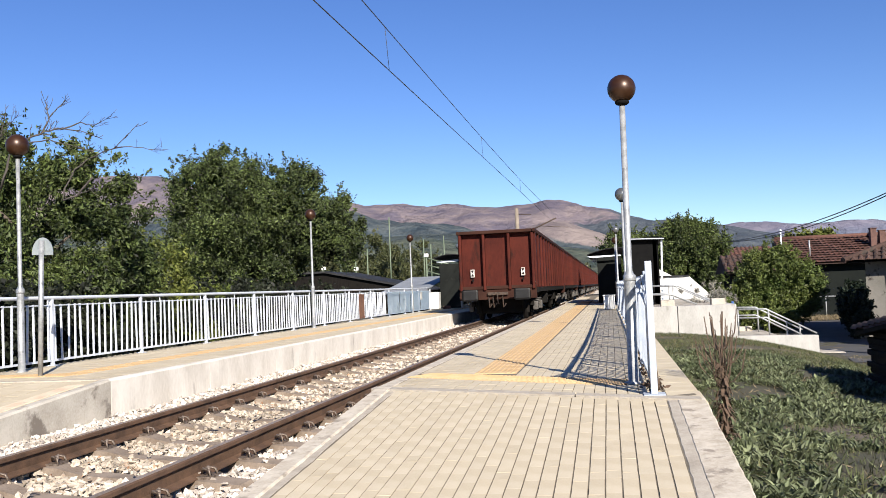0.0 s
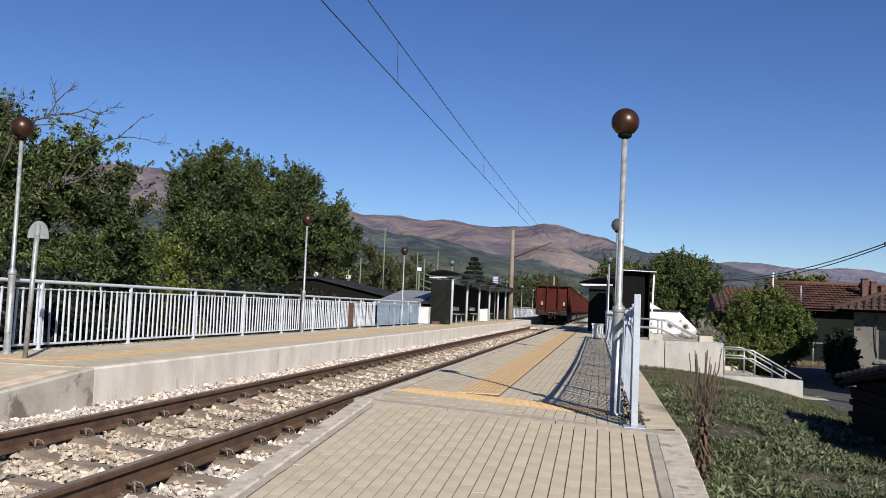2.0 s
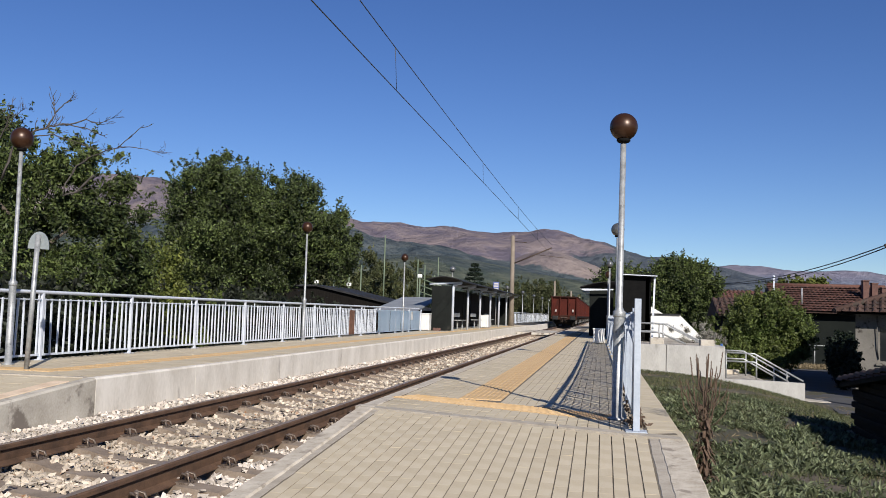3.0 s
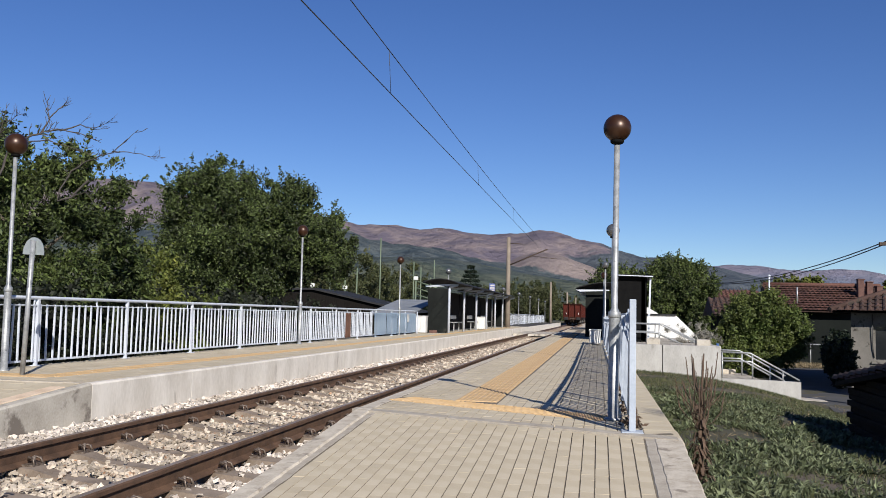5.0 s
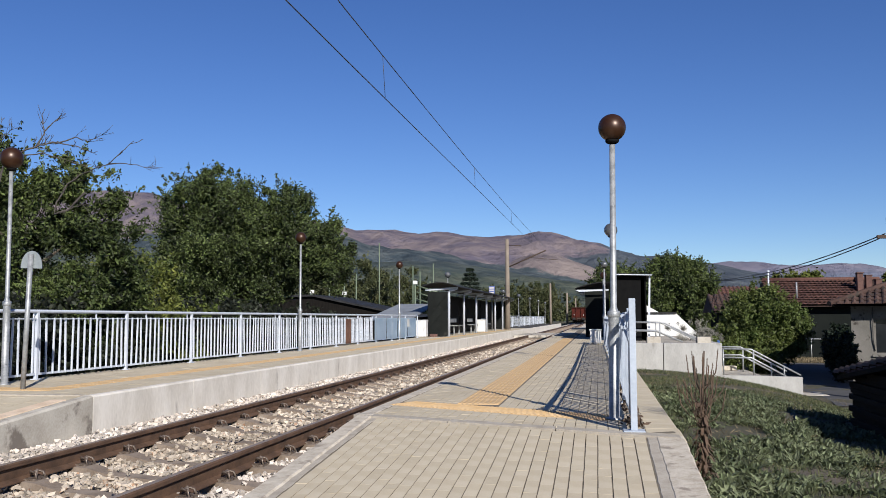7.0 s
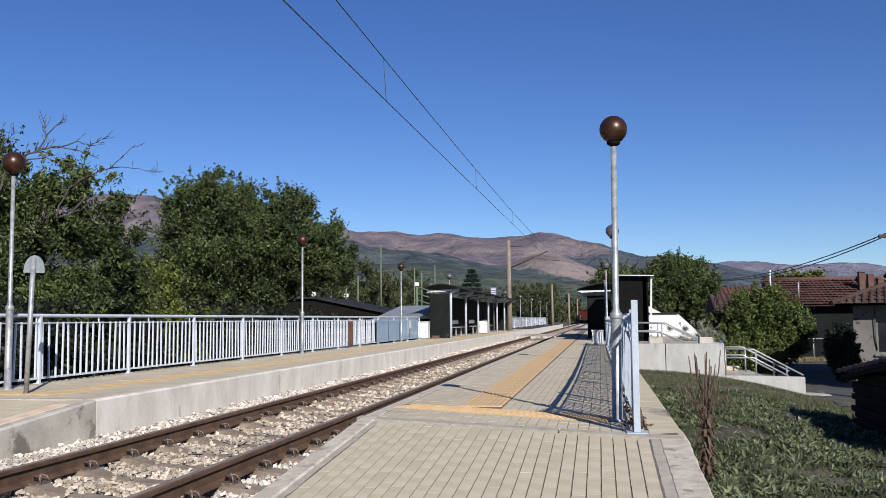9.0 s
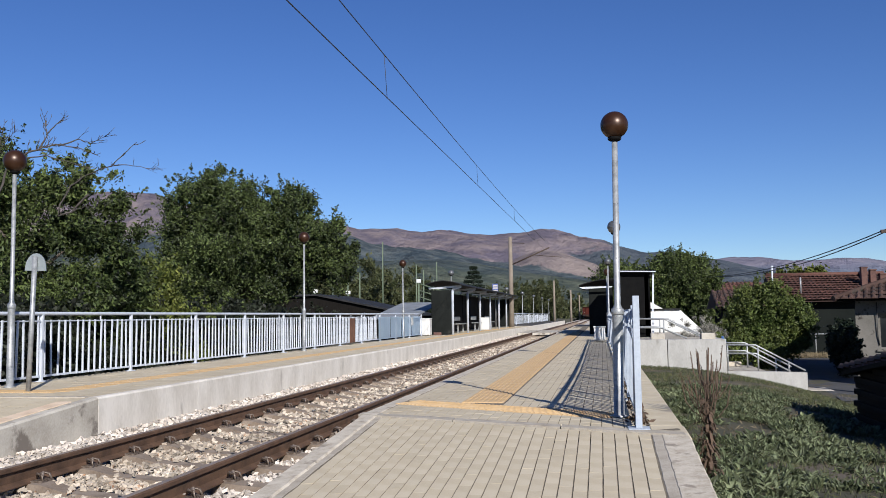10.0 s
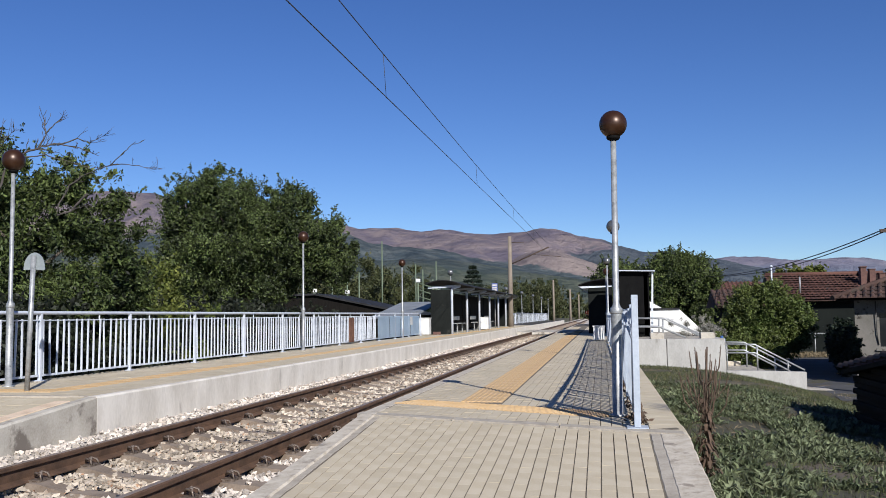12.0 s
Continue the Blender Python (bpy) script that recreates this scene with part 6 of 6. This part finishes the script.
def gondola():
    """A four-axle open goods wagon, its rear end at y = 0."""
    W, L, z0, z1 = 1.27, 17.0, 1.08, 2.97
    g = thing("goods_wagon", "rusty oxide-red open goods wagon with ribbed sides", "railway wagon", group="goods train")
    bm = bm_new()
    for x0, x1, y0, y1 in ((-W + 0.025, -W + 0.07, 0.06, L - 0.06), (W - 0.07, W - 0.025, 0.06, L - 0.06)):
        box(bm, x0, x1, y0, y1, z0, z1)
    box(bm, -W + 0.07, W - 0.07, 0.06, L - 0.06, z0, z0 + 0.06)
    part("side_walls", bm, M["wagon"], g)
    for y in (0.0, L - 0.06):
        bm = bm_new()
        box(bm, -W, W, y, y + 0.058, z0, z1)
        e = part("end_wall", bm, M["wagon"], g)
        s = -1 if y == 0 else 1
        for x in (-W + 0.06, -0.42, 0.42, W - 0.06):
            bm = bm_new()
            yy = y - 0.20 if s < 0 else y + 0.06
            bbox(bm, x - 0.045, x + 0.045, yy, yy + 0.202, z0 - 0.05, z1 - 0.06, 0.02)
            part("stanchion", bm, M["wagon"], e)
        bm = bm_new()
        yy = y - 0.06 if s < 0 else y + 0.06
        bbox(bm, -W - 0.02, W + 0.02, yy - (0.1 if s < 0 else 0), yy + 0.062 + (0 if s < 0 else 0.1), z0 - 0.02, z0 + 0.09, 0.012)
        part("sill_beam", bm, M["wagondark"], e)
    bm = bm_new()
    for x in (-W - 0.05, W - 0.05):
        bbox(bm, x, x + 0.10, -0.24, L + 0.24, z1 - 0.06, z1 + 0.05, 0.015)
    for y in (-0.24, L + 0.06):
        bbox(bm, -W + 0.06, W - 0.06, y, y + 0.18, z1 - 0.058, z1 + 0.048, 0.015)
    part("top_rim", bm, M["wagondark"], g, "dark worn top rim")
    bm = bm_new()
    bbox(bm, -0.04, 0.04, -0.075, 0.075, z0, z1 - 0.06, 0.014)
    rib = mesh_of("side_rib", bm, M["wagon"])
    for k in range(13):
        for x in (-W, W):
            part("side_rib", None, None, g, me=rib, m=pose(x, 0.1 + k * (L - 0.2) / 12, 0))
    bm = bm_new()
    for x in (-W - 0.03, W - 0.06):
        box(bm, x, x + 0.09, 0, L, z0 - 0.16, z0)
    box(bm, -0.3, 0.3, 0.1, L - 0.1, z0 - 0.3, z0 - 0.01)
    box(bm, -1.0, 1.0, 0.3, L - 0.3, z0 - 0.24, z0 - 0.02)
    for y in (0.6, 5, 8.5, 12, 16.2):
        box(bm, -W, W, y, y + 0.2, z0 - 0.2, z0 - 0.012)
    part("underframe", bm, M["under"], g)
    for y, s in ((-0.02, -1), (L + 0.02, 1)):
        bm = bm_new()
        bbox(bm, -W - 0.02, W + 0.02, min(y, y + s * 0.10), max(y, y + s * 0.10), z0 - 0.36, z0 - 0.02, 0.012)
        hb = part("headstock", bm, M["wagondark"], g)
        for x in (-0.86, 0.86):
            bm = bm_new()
            t = bmesh.new()
            lathe(t, [(0.085, 0), (0.085, 0.36), (0.06, 0.38), (0.06, 0.5)], 12)
            merge(bm, t, pose(x, y + s * 0.1, z0 - 0.2, 90 if s < 0 else -90))
            bbox(bm, x - 0.27, x + 0.27, min(y + s * 0.58, y + s * 0.64), max(y + s * 0.58, y + s * 0.64), z0 - 0.39, z0 - 0.01, 0.06)
            part("buffer", bm, M["buffer"], hb, "grey steel buffer with a broad plate")
        bm = bm_new()
        tube(bm, [(0, y + s * 0.1, z0 - 0.15), (0, y + s * 0.35, z0 - 0.18), (0.02, y + s * 0.38, z0 - 0.5)], 0.045, 6)
        for x in (-0.16, 0.16, -0.3):
            tube(bm, [(x, y + s * 0.1, z0 - 0.2), (x, y + s * 0.22, z0 - 0.32), (x + 0.03, y + s * 0.24, z0 - 0.62), (x + 0.1, y + s * 0.16, z0 - 0.5)], 0.024, 6)
        bbox(bm, -0.34, 0.34, min(y + s * 0.1, y + s * 0.2), max(y + s * 0.1, y + s * 0.2), z0 - 0.22, z0 - 0.12, 0.01)
        part("coupling", bm, M["iron"], hb, "worn screw coupling and brake hoses")
    # bogies with axle boxes
    bm = bm_new()
    box(bm, -0.06, 0.06, -1.25, 1.25, -0.05, 0.12)
    prism(bm, [(-1.25, 0.1), (-0.75, 0.1), (-0.5, 0.28), (0.5, 0.28), (0.75, 0.1), (1.25, 0.1), (0.6, -0.08), (-0.6, -0.08)], -0.05, 0.05, "x")
    frame_me = mesh_of("bogie_frame", bm, M["under"])
    bm = bm_new()
    bbox(bm, -0.09, 0.09, -0.14, 0.14, -0.16, 0.14, 0.03)
    box_me = mesh_of("axle_box", bm, M["axlebox"])
    bm = bm_new()
    for k in range(4):
        t = bmesh.new()
        lathe(t, [(0.085, k * 0.055), (0.10, k * 0.055 + 0.02), (0.085, k * 0.055 + 0.04)], 10)
        merge(bm, t)
    spring = mesh_of("spring", bm, M["axlebox"])
    ws = []
    wm = wheelset_mesh()
    for yb in (2.3, L - 2.3):
        for x in (-1.02, 1.02):
            f = part("bogie_frame", None, None, g, me=frame_me, m=pose(x, yb, 0.52))
            for dy in (-0.95, 0.95):
                part("axle_box", None, None, f, me=box_me, m=pose(0.09 if x > 0 else -0.09, dy, -0.06))
                part("spring", None, None, f, me=spring, m=pose(0.10 if x > 0 else -0.10, dy * 0.35, -0.02))
        bm = bm_new()
        box(bm, -0.95, 0.95, yb - 0.2, yb + 0.2, 0.40, 0.83)
        for q in (-1.32, -0.45, 0.36, 1.24):
            box(bm, -0.92, 0.92, yb + q, yb + q + 0.09, 0.22, 0.72)
        part("bolster", bm, M["under"], g)
        for dy in (-0.95, 0.95):
            ws.append(part("wheelset", None, None, g, me=wm, m=pose(0, yb + dy, 0.472)))
    # brake gear and side clutter, with black filler for the underside's shadow
    bm = bm_new()
    for x in (-1.1, 1.1):
        bbox(bm, x - 0.12, x + 0.12, 5.2, 6.0, 0.45, 0.85, 0.03)
        tube(bm, [(x, 6.2, 0.7), (x, 10.5, 0.7)], 0.05, 6)
        bbox(bm, x - 0.1, x + 0.1, 10.4, 11.2, 0.5, 0.85, 0.03)
    # added black boxes that stand in for the shadow between the bogies
    for y in (4.4, 6.6, 8.2, 9.4, 11.6):
        bbox(bm, -0.9, 0.9, y, y + 0.7, 0.38, 0.9, 0.04)
    part("brake_gear", bm, M["under"], g)
    return g, ws


def tail_lamp(x):
    """Red-and-white rear marker hung on the last wagon."""
    bm = bm_new()
    bbox(bm, x - 0.065, x + 0.065, -0.105, -0.004, 1.48, 1.74, 0.008)
    return bm


WAGONS, WHEELS = [], []
first, ws0 = gondola()
WAGONS.append(first)
WHEELS.append(ws0)
for k in range(1, 9):
    c = copy_thing(first, pose(0, 18.3 * k, 0))
    WAGONS.append(c)
    WHEELS.append([o for o in c.children if o.name.startswith("wheelset")])
tagged(WAGONS[0], "rusty oxide-red open goods wagon with two white tail boards")
for x in (-0.83, 0.86):
    tb = part("tail_board", tail_lamp(x), M["whiteplate"], WAGONS[0], "white tail board with dark hourglass mark")
    bm = bm_new()
    for s in (1, -1):
        prism(bm, [(x - 0.05, 1.615 + s * 0.10), (x + 0.05, 1.615 + s * 0.10), (x, 1.615 + s * 0.005)], -0.112, -0.107)
    box(bm, x - 0.02, x + 0.03, -0.12, -0.08, 1.34, 1.42)
    part("tail_mark", bm, M["under"], tb)


def motions():
    y0, v = 29.0, 20.0
    for k, wg in enumerate(WAGONS):
        walk(wg, [(t, pose(0, y0 + 18.3 * k + v * t, 0)) for t in (0, 3, 6, 9, 12)])
    # the wheels of the last wagon turn
    for wlist in WHEELS[:1]:
        for o in wlist:
            y, z = o.location.y, o.location.z
            n = 360
            walk(o, [(i / 30, pose(0, y, z, -math.degrees(v * i / 30 / 0.47))) for i in range(n + 1)])


motions()
